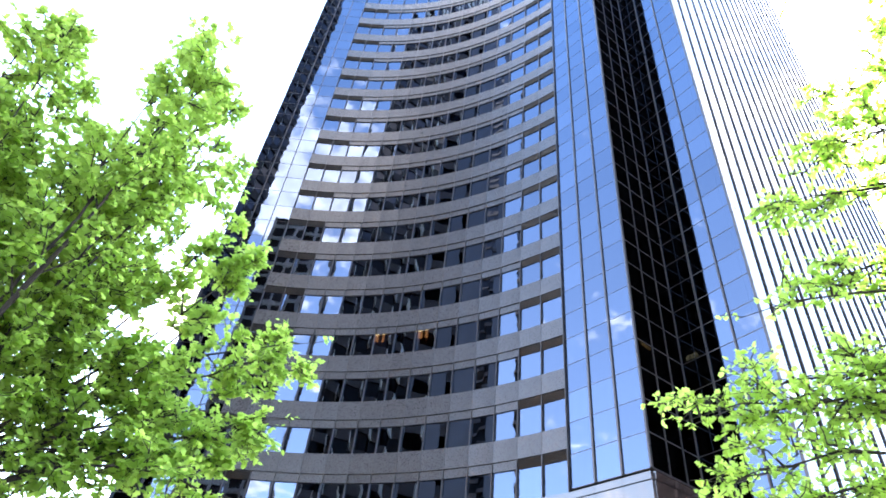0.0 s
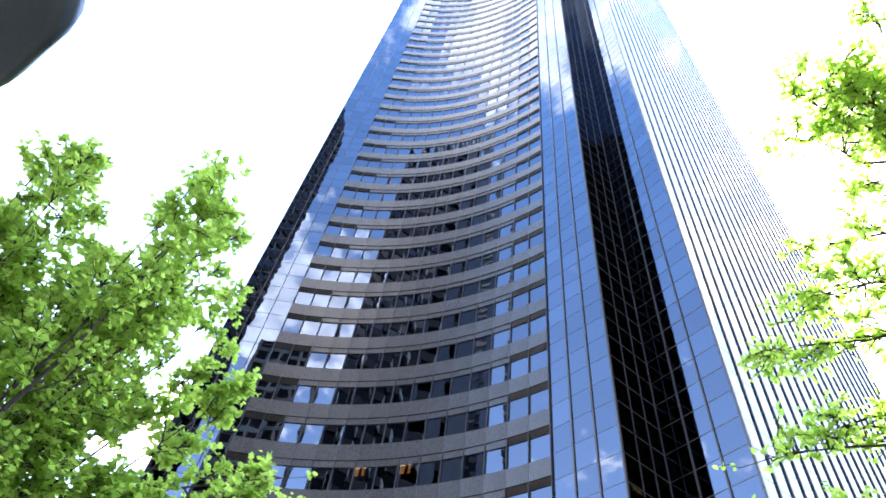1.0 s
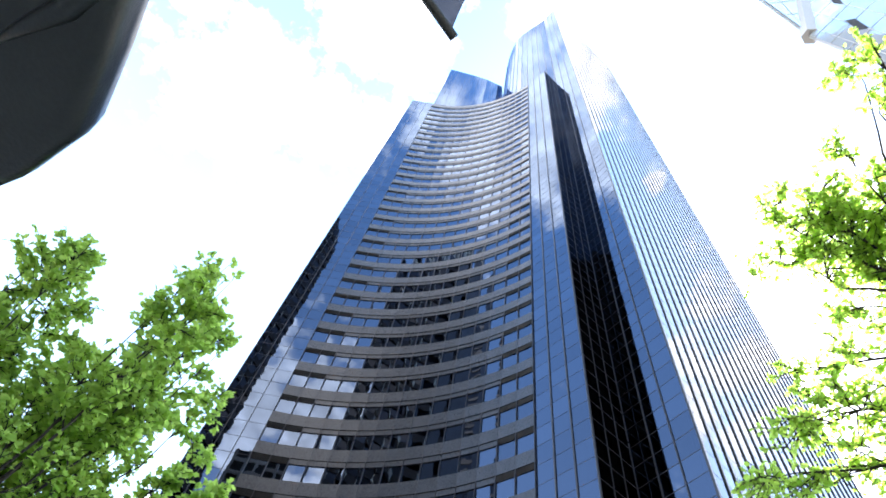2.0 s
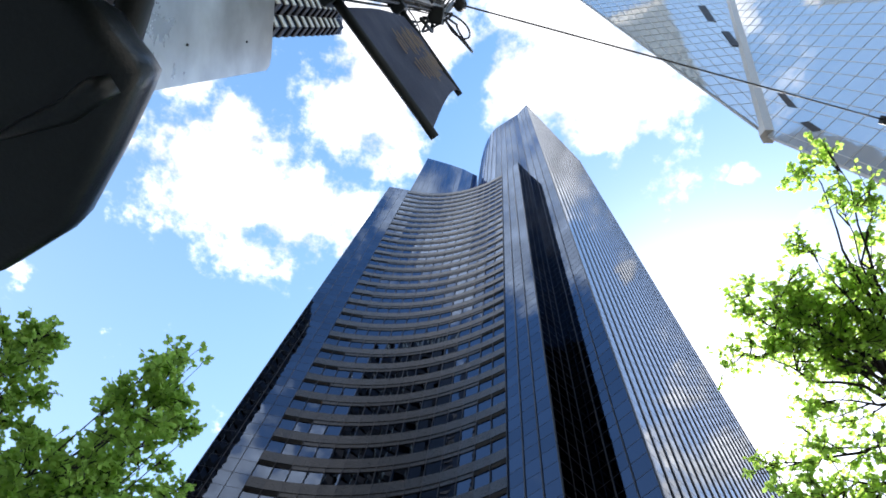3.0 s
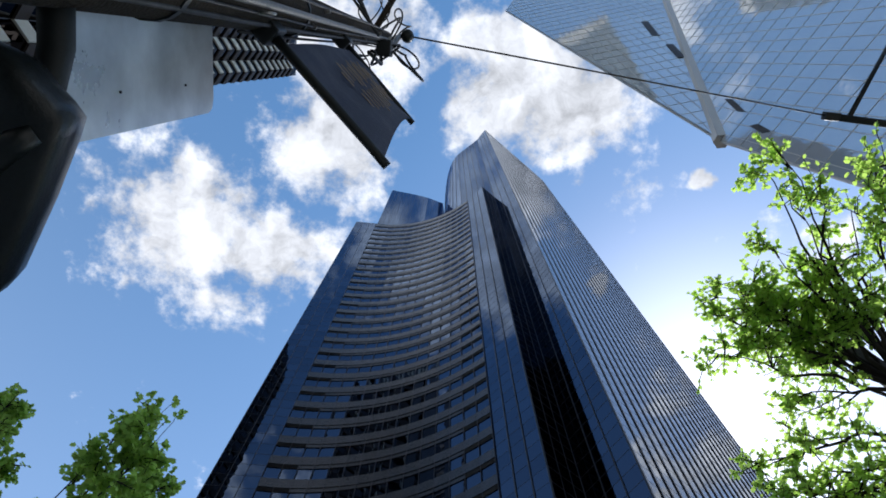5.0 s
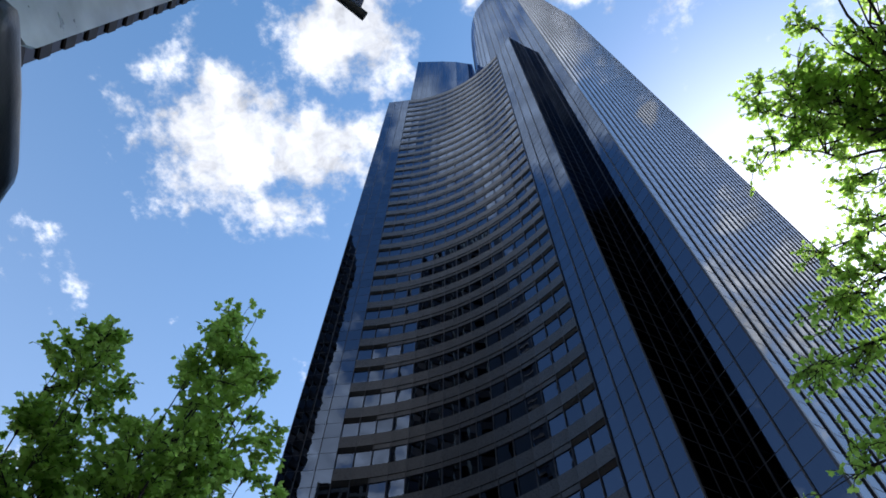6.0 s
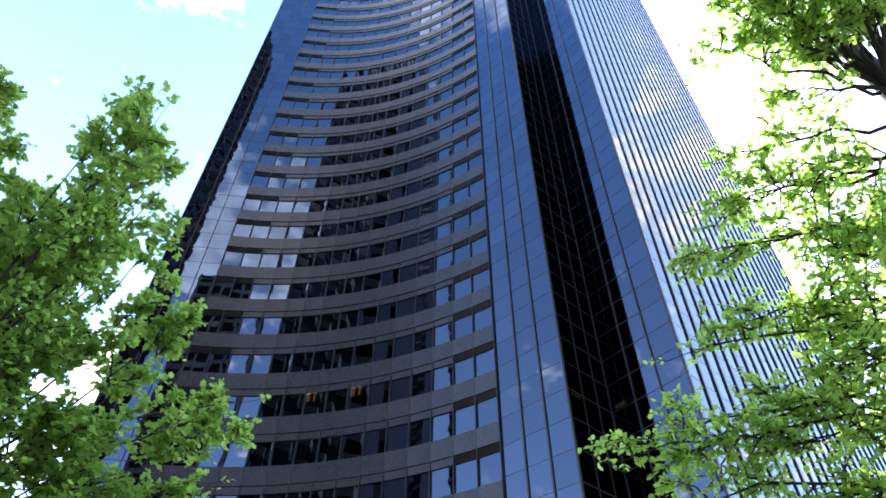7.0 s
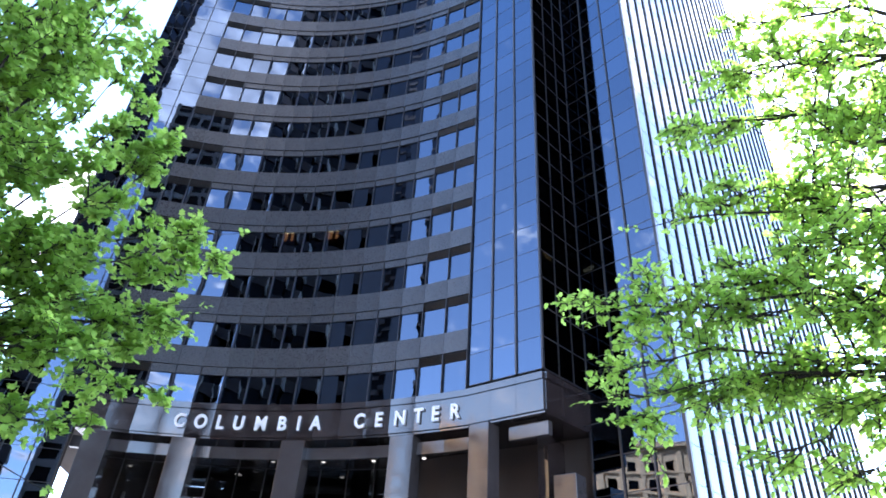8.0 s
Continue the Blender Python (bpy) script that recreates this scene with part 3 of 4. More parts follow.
# ---------------------------------------------------------------- striped tower across the street
def bay_tower(label, category, y0, x_bays, height, band, bays, bay_w, storey, along_x=False, cream=CREAM, body=None):
    """A dark tower whose front is a row of V-shaped glass bays with precast bands at each storey."""
    tw = thing("apartment_tower", label, category, at=(x_bays, y0, 0))
    tan = Vector((1, 0, 0)) if along_x else Vector((0, -1, 0))
    nor = Vector((0, 1, 0)) if along_x else Vector((1, 0, 0))
    o = Vector((x_bays, y0, 0))
    c = [o, o + tan * bays * bay_w, o + tan * bays * bay_w - nor * body, o - nor * body]
    if along_x:
        c = c[::-1]
    under(part("wall", Build().prism([(p.x, p.y) for p in reversed(c)], 0, height), DARKWALL), tw)
    dep = bay_w * 0.32
    for i in range(bays):
        p0, pm, p1 = o + tan * (i * bay_w + 0.05), o + tan * (i + 0.5) * bay_w + nor * dep, o + tan * ((i + 1) * bay_w - 0.05)
        bay_ob = under(part("bay", Build().prism([(p.x, p.y) for p in (p0, pm, p1)], 3, height - 2), DARKGLASS, label="angled dark glass bay"), tw)
        sp, dk = Build(), Build()
        for k in range(int((height - 6) / storey)):
            z = 4 + storey * k
            for p, q in ((p0, pm), (pm, p1)):
                t = (q - p).normalized()
                n = Vector((t.y, -t.x, 0))
                n = n if n.dot(nor) > 0 else -n
                # One half of each V gets dark bands, its shade put into the colour.
                (dk if q is pm else sp).box((p + q) / 2 + Z * z + n * 0.08, t * (q - p).length / 2, n * 0.16, Z * band)
        under(tagged(part("precast_banding", sp, cream), "precast bands at each storey", kind="stuff"), bay_ob)
        under(tagged(part("bronze_banding", dk, BRONZE_SHADE), "bands on the shaded half of each bay, coloured dark", kind="stuff"), bay_ob)
    under(part("roof", Build().prism([(p.x, p.y) for p in reversed(c)], height, height + 1.2), DARKWALL, label="dark flat roof edge"), tw)
    return tw


def end_bays(tw, x, y0, bays, bay_w, height, storey, band):
    """Cream-banded V-shaped bays on an east-facing end wall."""
    for i in range(bays):
        p0, pm, p1 = Vector((x, y0 - i * bay_w - 0.05, 0)), Vector((x + bay_w * 0.32, y0 - (i + 0.5) * bay_w, 0)), Vector((x, y0 - (i + 1) * bay_w + 0.05, 0))
        bay_ob = under(part("bay", Build().prism([(p.x, p.y) for p in (p0, p1, pm)], 3, height - 2), DARKGLASS, label="angled dark glass bay"), tw)
        sp, dk = Build(), Build()
        for k in range(int((height - 6) / storey)):
            for p, q in ((p0, pm), (pm, p1)):
                t = (q - p).normalized()
                n = Vector((-t.y, t.x, 0))
                # Same split here: the shaded half is coloured dark, the other half cream.
                (dk if q is pm else sp).box((p + q) / 2 + Z * (4 + storey * k) + n * 0.08, t * (q - p).length / 2, n * 0.16, Z * band)
        under(tagged(part("precast_banding", sp, CREAM), "cream precast bands at each storey", kind="stuff"), bay_ob)
        under(tagged(part("bronze_banding", dk, BRONZE_SHADE), "bands on the shaded half of each bay, coloured dark", kind="stuff"), bay_ob)


slim = bay_tower("slim tower with rows of cream angled bays", "high-rise", 7.3, -38.0, 165.0, 0.93, 4, 3.7, 4.37, body=7.2)
crown_b = Build().prism([(-45.0, -6.0), (-41.6, -6.0), (-41.6, 6.2), (-45.0, 6.2)], 166.2, 181.0)
crown_ob = under(part("roof_storey", crown_b, DARKWALL, label="set-back top storeys"), slim)
fins = Build()
for k in range(9):
    fins.box((-41.5, -5.6 + 1.45 * k, 173.4), (0.12, 0, 0), (0, 0.35, 0), (0, 0, 7.0))
under(tagged(part("fins", fins, CREAM), "cream upright fins", kind="stuff"), crown_ob)
bronze = bay_tower("tall dark bronze tower with angled bays", "high-rise", -10.0, -80.4, 196.0, 0.45, 8, 4.3, 3.3, along_x=True, cream=BRONZE_SHADE, body=12.0)
end_bays(bronze, -46.0, -10.2, 3, 3.8, 196.0, 4.0, 0.85)

# tall dark tower out of view to the south, added to darken mirrored sky
south = thing("office_tower", "unseen black tower added to darken what the glass mirrors", "skyscraper", at=(-15, -37, 0))
under(part("wall", Build().prism([(-26, -42), (-4, -42), (-4, -32), (-26, -32)], 0, 198), DARKWALL), south)
for k in range(52):
    under(part("window_band", Build().box((-15, -31.96, 5 + 3.75 * k), (10.7, 0, 0), (0, 0.06, 0), (0, 0, 1.1)), DARKGLASS), south)
for k in range(12):
    under(part("pier", Build().box((-26 + 22 * k / 11, -31.9, 99), (0.3, 0, 0), (0, 0.25, 0), (0, 0, 99)), DARKWALL), south)

# lower building behind the camera, mirrored in the end bays of the concave front
grid = thing("office_building", "mid-rise office building with pale floor bands and dark glass", "building", at=(-36, -44, 0))
under(part("wall", Build().prism([(-44, -56), (-28.5, -56), (-28.5, -34), (-44, -34)], 0, 108), DARKWALL), grid)
for k in range(27):
    under(part("floor_band", Build().box((-36.25, -33.9, 4 + 3.9 * k), (7.75, 0, 0), (0, 0.15, 0), (0, 0, 0.55)), PALEFRAME), grid)
for k in range(6):
    under(part("pier", Build().box((-44 + 15.5 * k / 5, -33.85, 54), (0.28, 0, 0), (0, 0.25, 0), (0, 0, 54)), PALEFRAME), grid)

# tall grey tower to the south, mirrored in the faceted glass
slab = thing("office_tower", "tall grey office tower with pale floor bands", "skyscraper", at=(32, -87, 0))
under(part("wall", Build().prism([(20, -100), (44, -100), (44, -75), (20, -75)], 0, 262), DARKWALL), slab)
for k in range(66):
    under(part("floor_band", Build().box((32, -74.9, 4 + 3.9 * k), (12, 0, 0), (0, 0.15, 0), (0, 0, 0.9)), PALEFRAME), slab)
for k in range(11):
    under(part("pier", Build().box((20.3 + 2.34 * k, -74.8, 131), (0.3, 0, 0), (0, 0.3, 0), (0, 0, 131)), PALEFRAME), slab)

# low beige building beside it, seen mirrored in the glass
beige = thing("office_building", "beige terracotta building with rows of dark windows", "building", at=(-95, 18, 0))
under(part("wall", Build().prism([(-85, -8), (-85, 44), (-112, 44), (-112, -8)], 0, 43), BEIGE), beige)
under(part("penthouse", Build().prism([(-86.5, -2.5), (-86.5, 6.5), (-104, 6.5), (-104, -2.5)], 43, 47), BEIGE, label="set-back top storey"), beige)
under(part("cornice", Build().prism([(-84.2, -8.6), (-84.2, 44.6), (-112.6, 44.6), (-112.6, -8.6)], 42.4, 43.6), BEIGE, bevel=0.1), beige)
wme = Build().box((0, 0, 0), (0.05, 0, 0), (0, 0.8, 0), (0, 0, 0.95)).mesh("window", DARKGLASS)
pme = Build().box((0, 0, 0), (0.22, 0, 0), (0, 0.42, 0), (0, 0, 20.5)).mesh("pier", BEIGE)
for k in range(11):
    for i in range(13):
        under(piece("window", wme, pose(-84.98, -5.8 + 3.9 * i, 3.0 + 3.6 * k), None), beige)
    under(part("sill", Build().box((-84.9, 18, 1.55 + 3.6 * k), (0.2, 0, 0), (0, 25.8, 0), (0, 0, 0.18)), BEIGE), beige)
for i in range(14):
    under(piece("pier", pme, pose(-84.95, -7.75 + 3.9 * i, 21), None), beige)

# ---------------------------------------------------------------- faceted pale glass tower to the east
east = thing("glass_tower", "pale blue faceted glass tower with white ribs", "skyscraper", at=(45, -10, 0))
K, P1 = Vector((32.0, 6.5, 77.6)), Vector((12.4, -12.4, 173.6))
P2, Q = Vector((40.01, -50.23, 290.77)), Vector((68.74, -57.96, 288.80))
Kg, Qg = Vector((32.0, 6.5, 0)), Vector((Q.x, Q.y, 0))
BK, BQ = Vector((64, 9.5, 0)), Vector((88, -40, 0))
off = Vector((0.5, -0.1, 0))
body = Build()
body.poly([K + off, P1 + off, P2 + off, Q + off])
body.poly([Kg + off, K + off, Q + off, Qg + off])
body.poly([Kg, K, BK + Z * 77.6, BK])
body.poly([BK, BK + Z * 77.6, BQ + Z * Q.z, BQ])
body.poly([K, P1, P2, Q, BQ + Z * Q.z, BK + Z * 77.6])
body.poly([Qg, Q, BQ + Z * Q.z, BQ])
under(part("core", body, CORE), east)


def facet(name, corners, du, dv, label):
    """A flat glass facet, divided into panes by thin joints along two directions."""
    o = corners[0]
    n = (corners[1] - o).cross(corners[2] - o).normalized()
    if n.dot(-o) < 0:
        n = -n
    fb = Build()
    fb.poly([c + n * 0.25 for c in corners])
    f = under(part(name, fb, GLASS_EAST, label=label), east)
    u = Vector((-n.y, n.x, 0)).normalized()
    v = n.cross(u)
    loop = [((c - o).dot(u), (c - o).dot(v)) for c in corners]
    jb = Build()
    for axis, step in ((0, du), (1, dv)):
        lo, hi = min(c[axis] for c in loop), max(c[axis] for c in loop)
        s = lo + step / 2
        while s < hi:
            cut = []
            for (p, q) in zip(loop, loop[1:] + loop[:1]):
                if (p[axis] - s) * (q[axis] - s) < 0:
                    r = (s - p[axis]) / (q[axis] - p[axis])
                    cut.append(p[1 - axis] + r * (q[1 - axis] - p[1 - axis]))
            if len(cut) == 2:
                e = [o + n * 0.27 + (u * s + v * c if axis == 0 else u * c + v * s) for c in cut]
                d = (e[1] - e[0])
                if d.length > 0.2:
                    jb.box((e[0] + e[1]) / 2, d / 2, n * 0.02, n.cross(d).normalized() * (0.035 if axis == 0 else 0.028))
            s += step
    under(tagged(part("joints", jb, RIB), "thin pale joints between panes", kind="stuff"), f)
    return f


facet("upper_facet", [K, P1, P2, Q], 1.6, 3.9, "leaning pale glass facet")
facet("lower_facet", [Kg, K, Q, Qg], 1.6, 3.9, "pale glass wall")
for a, b, r in ((K, Q, 0.95), (K, P1, 0.18), (Kg, K, 0.2)):
    under(part("rib", Build().tube([a, b], r, 6), RIB, label="white metal edge rib"), east)

for c, a, b in (((36.65, -26.9, 202.0), (-0.75, 7.55, -28.8), (1.47, -0.7, 1.2)), ((36.55, -8.5, 130.3), (-0.29, 1.52, -5.6), (0.55, -0.05, -0.5)),
                ((36.6, -4.35, 113.7), (-0.15, 1.08, -4.1), (0.5, -0.06, -0.3)), ((34.0, 2.4, 80.8), (-0.3, 0.53, -2.7), (0.02, -0.06, -1.1)),
                ((33.0, 4.25, 71.0), (-0.08, 0.2, -1.8), (0.1, -0.2, -0.7))):
    a, b = Vector(a), Vector(b)
    under(part("vent_slot", Build().box(c, a, b, a.cross(b).normalized() * 0.10), LOUVRE, label="dark vent slot in the glass"), east)
r0, r1 = Vector((49.55, -24.79, 127.05)), Vector((44.04, -15.14, 81.99))
under(part("rib", Build().tube([r0 + (r0 - r1) * 1.2, r1 - (r0 - r1) * 0.6], 0.62, 6), RIB, label="white metal edge rib"), east)

# ---------------------------------------------------------------- utility pole with its fittings
PX, PY = -0.865, -0.25
pole = thing("utility_pole", "weathered dark wooden utility pole with cables and hardware", "utility pole", at=(PX, PY, 0))
PYP = PY - 0.04
under(part("post", Build().tube([(PX, PYP, 0), (PX, PYP, 3), (PX, PYP, 6), (PX + 0.01, PYP, 9.3)], [0.128, 0.118, 0.097, 0.086], 20), WOOD, smooth=True), pole)
under(part("conduit", Build().tube([(PX + 0.14, PY - 0.02, 0.0), (PX + 0.13, PY - 0.02, 4), (PX + 0.105, PY - 0.02, 8.6)], 0.0155, 10), CONDUIT, smooth=True, label="grey steel conduit"), pole)
for z in (3.3, 4.75, 7.6, 8.5):
    under(part("strap", Build().tube([(PX, PYP, z), (PX, PYP, z + 0.03)], 0.123 - 0.0055 * (z - 3), 20), BLACK, label="dark steel pole strap"), pole)
for i, (dx, dy, z0, z1, rr) in enumerate(((0.10, 0.09, 0.3, 8.9, 0.009), (0.125, 0.055, 0.3, 8.2, 0.006), (0.125, -0.065, 2.2, 8.8, 0.009), (0.02, 0.125, 4.0, 8.6, 0.007))):
    cpts = [(PX + 0.88 * dx * (1 - 0.02 * z) + 0.006 * math.sin(1.7 * z + i), PYP + dy * (1 - 0.02 * z) + 0.006 * math.cos(1.3 * z), z) for z in [z0 + (z1 - z0) * k / 14 for k in range(15)]]
    under(part("riser_cable", Build().tube(cpts, rr, 6), RUBBER, smooth=True, label="black cable stapled up the pole"), pole)
for z, a in ((3.55, 0.2), (4.9, 0.5), (5.2, -0.3), (6.1, 0.1), (6.9, 0.6), (7.8, -0.1)):
    q = Vector((PX + 0.105 * math.cos(a), PYP + 0.105 * math.sin(a), z))
    under(part("bolt", Build().tube([q - Vector((math.cos(a), math.sin(a), 0)) * 0.03, q + Vector((math.cos(a), math.sin(a), 0)) * 0.025], 0.012, 8), CONDUIT, label="rusty through bolt"), pole)
under(part("eye_bolt", Build().tube([(PX + 0.13 + 0.03 * math.cos(k * 0.7), PY + 0.01, 3.95 + 0.03 * math.sin(k * 0.7)) for k in range(10)], 0.006, 6), GALV, smooth=True), pole)
under(part("junction_box", Build().box((PX + 0.13, PY + 0.07, 8.15), (0.07, 0, 0), (0, 0.08, 0), (0, 0, 0.16)), BLACK, bevel=0.015, label="black splice box"), pole)
under(part("cross_brace", Build().tube([(PX - 0.02, PY - 0.02, 8.2), (PX + 0.12, PY - 0.45, 8.9), (PX + 0.2, PY - 0.95, 9.3)], 0.035, 8), WOOD, smooth=True, label="dark wooden brace"), pole)
under(part("cross_brace", Build().tube([(PX + 0.05, PY + 0.05, 8.5), (PX + 0.12, PY + 0.22, 8.0), (PX + 0.05, PY + 0.12, 7.55)], 0.018, 8), BLACK, smooth=True, label="black steel bracket"), pole)
under(part("bracket", Build().tube([(PX + 0.05, PY, 8.75), (PX + 0.15, PY - 0.04, 8.95), (-0.62, -0.33, 9.02)], 0.03, 8).tube([(PX + 0.05, PY, 8.35), (PX + 0.16, PY + 0.05, 8.7), (-0.66, -0.33, 9.0)], 0.024, 8), GALV, smooth=True), pole)
under(part("insulator", Build().tube([(-0.60, -0.33, 8.93), (-0.58, -0.33, 9.02), (-0.56, -0.33, 9.1)], [0.05, 0.075, 0.045], 12), BLACK, smooth=True, label="dark ribbed insulator"), pole)
crng = random.Random(11)
for i in range(9):
    z = 7.2 + 0.22 * i
    pts, a = [], crng.uniform(0, 6)
    q = Vector((PX + 0.12 * math.cos(a), PY + 0.12 * math.sin(a), z))
    d = Vector((crng.uniform(-0.2, 0.6), crng.uniform(-0.7, 0.5), 0))
    for s in range(41):
        u = s / 40
        pts.append(q + d * math.sin(u * math.pi) * 0.55 + Vector((0.12 * math.sin(u * 9 + i), 0.12 * math.cos(u * 8 + 2 * i), 0.9 * u - 0.25)) * math.sin(u * math.pi) + Vector((0, 0, 0.5 * u)))
    under(part("cable_loop", Build().tube(pts, 0.007 + 0.003 * (i % 3), 6), RUBBER, smooth=True, label="slack black cable loop"), pole)
for i in range(3):
    pts = [Vector((PX - 0.05 + 0.1 * i, PY - 0.16 + 0.07 * i, 8.4 - 0.5 * i)).lerp(Vector((-14 - 4 * i, -26, 8.6)), s / 10) - Z * 1.2 * math.sin(math.pi * s / 10) for s in range(11)]
    under(part("service_cable", Build().tube(pts, 0.014, 6), RUBBER, smooth=True, label="black service cable"), pole)

# span wire from the pole to a bracket arm across the pavement
W0, W1 = Vector((-0.56, -0.33, 9.02)), Vector((4.50, 0.14, 9.5))
wpts = [W0.lerp(W1, s / 16) - Z * 0.10 * math.sin(math.pi * s / 16) for s in range(17)]
wire = part("span_wire", Build().tube(wpts, 0.010, 6), RUBBER, smooth=True)
tagged(wire, "thin twisted span wire strung between two poles", "wire")
lamp = thing("steel_pole", "tall dark steel pole with a braced arm holding a wire", "pole", at=(8.2, 0.3, 0))
under(part("shaft", Build().tube([(8.2, 0.3, 0), (8.2, 0.3, 11.4)], [0.15, 0.10], 16), BLACK, smooth=True), lamp)
under(part("arm", Build().tube([(8.2, 0.3, 9.5), (4.50, 0.14, 9.5)], 0.045, 10), BLACK, smooth=True), lamp)
under(part("brace", Build().tube([(4.75, 0.12, 9.52), (6.0, -1.1, 11.0), (8.2, 0.3, 11.2)], 0.03, 8), BLACK, smooth=True), lamp)
under(part("clamp", Build().box((4.52, 0.14, 9.5), (0.09, 0, 0), (0, 0.05, 0), (0, 0, 0.06)), BLACK, bevel=0.015), lamp)

# sign plate on the pole, seen from behind and below
plate = thing("road_sign", "grey weathered aluminium sign plate strapped to the pole", "sign", at=(-0.98, -0.1, 3.1))
b = Build()
x0, x1, ry = -0.985, -0.970, 0.05
out_ = [(0.13, 3.08 + ry), (0.13 - ry * 0.3, 3.08 + ry * 0.3), (0.13 - ry, 3.08), (-0.62, 3.08), (-0.62, 4.07), (0.13 - ry, 4.07), (0.13 - ry * 0.3, 4.07 - ry * 0.3), (0.13, 4.07 - ry)]
n0 = len(out_)
b.v = [(x1 + 0.0, y, z) for y, z in out_] + [(x0, y, z) for y, z in out_]
b.f = [tuple(range(n0)), tuple(reversed(range(n0, 2 * n0)))] + [(i, n0 + i, n0 + (i + 1) % n0, (i + 1) % n0) for i in range(n0)]
under(part("plate", b, SIGNBACK), plate)
for z in (3.35, 3.8):
    under(part("bolt", Build().tube([(-0.970, 0.02, z), (-0.966, 0.02, z)], 0.004, 8), BLACK), plate)
    under(part("rail", Build().box((-1.0, -0.25, z + 0.1), (0.012, 0, 0), (0, 0.34, 0), (0, 0, 0.02)), GALV, label="steel mounting rail"), plate)

# black signal housing under the plate
box_ = thing("signal_housing", "black metal pedestrian signal housing on the pole", "traffic signal", at=(-1.1, 0.2, 2.75))
plan_b = [(-0.740, 0.014), (-0.753, 0.050), (-0.811, 0.180), (-0.892, 0.340), (-0.910, 0.362), (-0.938, 0.384), (-1.035, 0.462), (-1.2, 0.55),
          (-1.6, 0.60), (-1.6, -0.26), (-1.1, -0.2), (-0.82, -0.085), (-0.785, -0.040), (-0.760, -0.015)]
mid_b, nb = Vector((-1.25, 0.2, 0)), len(plan_b)
hb = Build()
levels = ((2.664, 0.90), (2.670, 0.95), (2.678, 0.98), (2.692, 1.0), (2.74, 0.995), (2.79, 0.965), (2.84, 0.90), (2.87, 0.80))
for z, k in levels:
    hb.v += [tuple(mid_b + (V2(p) - mid_b) * k + Z * z) for p in plan_b]
for l in range(len(levels) - 1):
    for i in range(nb):
        hb.f.append((l * nb + (i + 1) % nb, l * nb + i, (l + 1) * nb + i, (l + 1) * nb + (i + 1) % nb))
hb.f += [tuple(range(nb)), tuple(range(len(levels) * nb - 1, len(levels) * nb - nb - 1, -1))]
under(part("case", hb, HOUSING, smooth=True), box_)
under(part("trim", Build().tube([(-0.785, 0.040, 2.676), (-0.82, 0.06, 2.670), (-0.87, 0.105, 2.667), (-0.95, 0.145, 2.667), (-1.05, 0.20, 2.668)], [0.020, 0.026, 0.024, 0.016, 0.004], 12), HOUSING, smooth=True, label="raised ridge under the housing"), box_)
under(part("bracket", Build().tube([(-0.95, 0.06, 2.83), (-0.895, 0.0, 2.89), (-0.87, -0.10, 2.90), (PX, PY, 2.91)], 0.036, 10), BLACK, smooth=True), box_)

# banner on two arms
ban = thing("street_banner", "navy cloth street banner with faded gold print on two arms", "banner", at=(-0.85, -0.25, 4.2))
dirb = Vector((0.71, 0.704, 0)).normalized()
B0 = Vector((PX, PY, 0)) + dirb * 0.10
L_ARM = 0.69
for z in (4.22, 6.05):
    under(part("arm", Build().tube([B0 + Z * z - dirb * 0.05, B0 + Z * z + dirb * (L_ARM - 0.1), B0 + Z * (z - 0.012) + dirb * L_ARM], [0.022, 0.02, 0.02], 10), BLACK, smooth=True), ban)
    under(part("clamp", Build().box(B0 + Z * z - dirb * 0.02, dirb * 0.05, dirb.cross(Z) * 0.045, Z * 0.07), BLACK, bevel=0.01), ban)
cb = Build()
NU, NV = 10, 24
side = dirb.cross(Z)
for layer in (0, 1):
    for j in range(NV + 1):
        for i in range(NU + 1):
            u, v = i / NU, j / NV
            belly = 0.035 * math.sin(math.pi * v) * (0.4 + u) + 0.008 * math.sin(9 * u + 5 * v)
            reach = 0.60 - 0.045 * math.sin(math.pi * v)
            cb.v.append(tuple(B0 + dirb * (0.06 + reach * u) + Z * (4.24 + 1.79 * v) + side * (belly + 0.003 * layer)))
per = (NU + 1) * (NV + 1)
for layer in (0, 1):
    for j in range(NV):
        for i in range(NU):
            q = layer * per + j * (NU + 1) + i
            cb.f.append((q, q + 1, q + NU + 2, q + NU + 1))
under(part("cloth", cb, CLOTH, smooth=True), ban)
prng = random.Random(3)
for face_side in (-1, 1):
    for k in range(13):
        v = 0.30 + 0.045 * k
        wv = prng.uniform(0.12, 0.30)
        for u in (0.36 + prng.uniform(-0.05, 0.05), 0.66 + prng.uniform(-0.05, 0.05)):
            belly = 0.035 * math.sin(math.pi * v) * (0.4 + u)
            c = B0 + dirb * (0.06 + 0.55 * u) + Z * (4.24 + 1.79 * v) + side * (belly + (0.012 if face_side > 0 else -0.010))
            under(part("print_bar", Build().box(c, dirb * 0.55 * wv / 2, side * 0.001, Z * 0.010), GOLD, label="faded gold unreadable print"), ban)


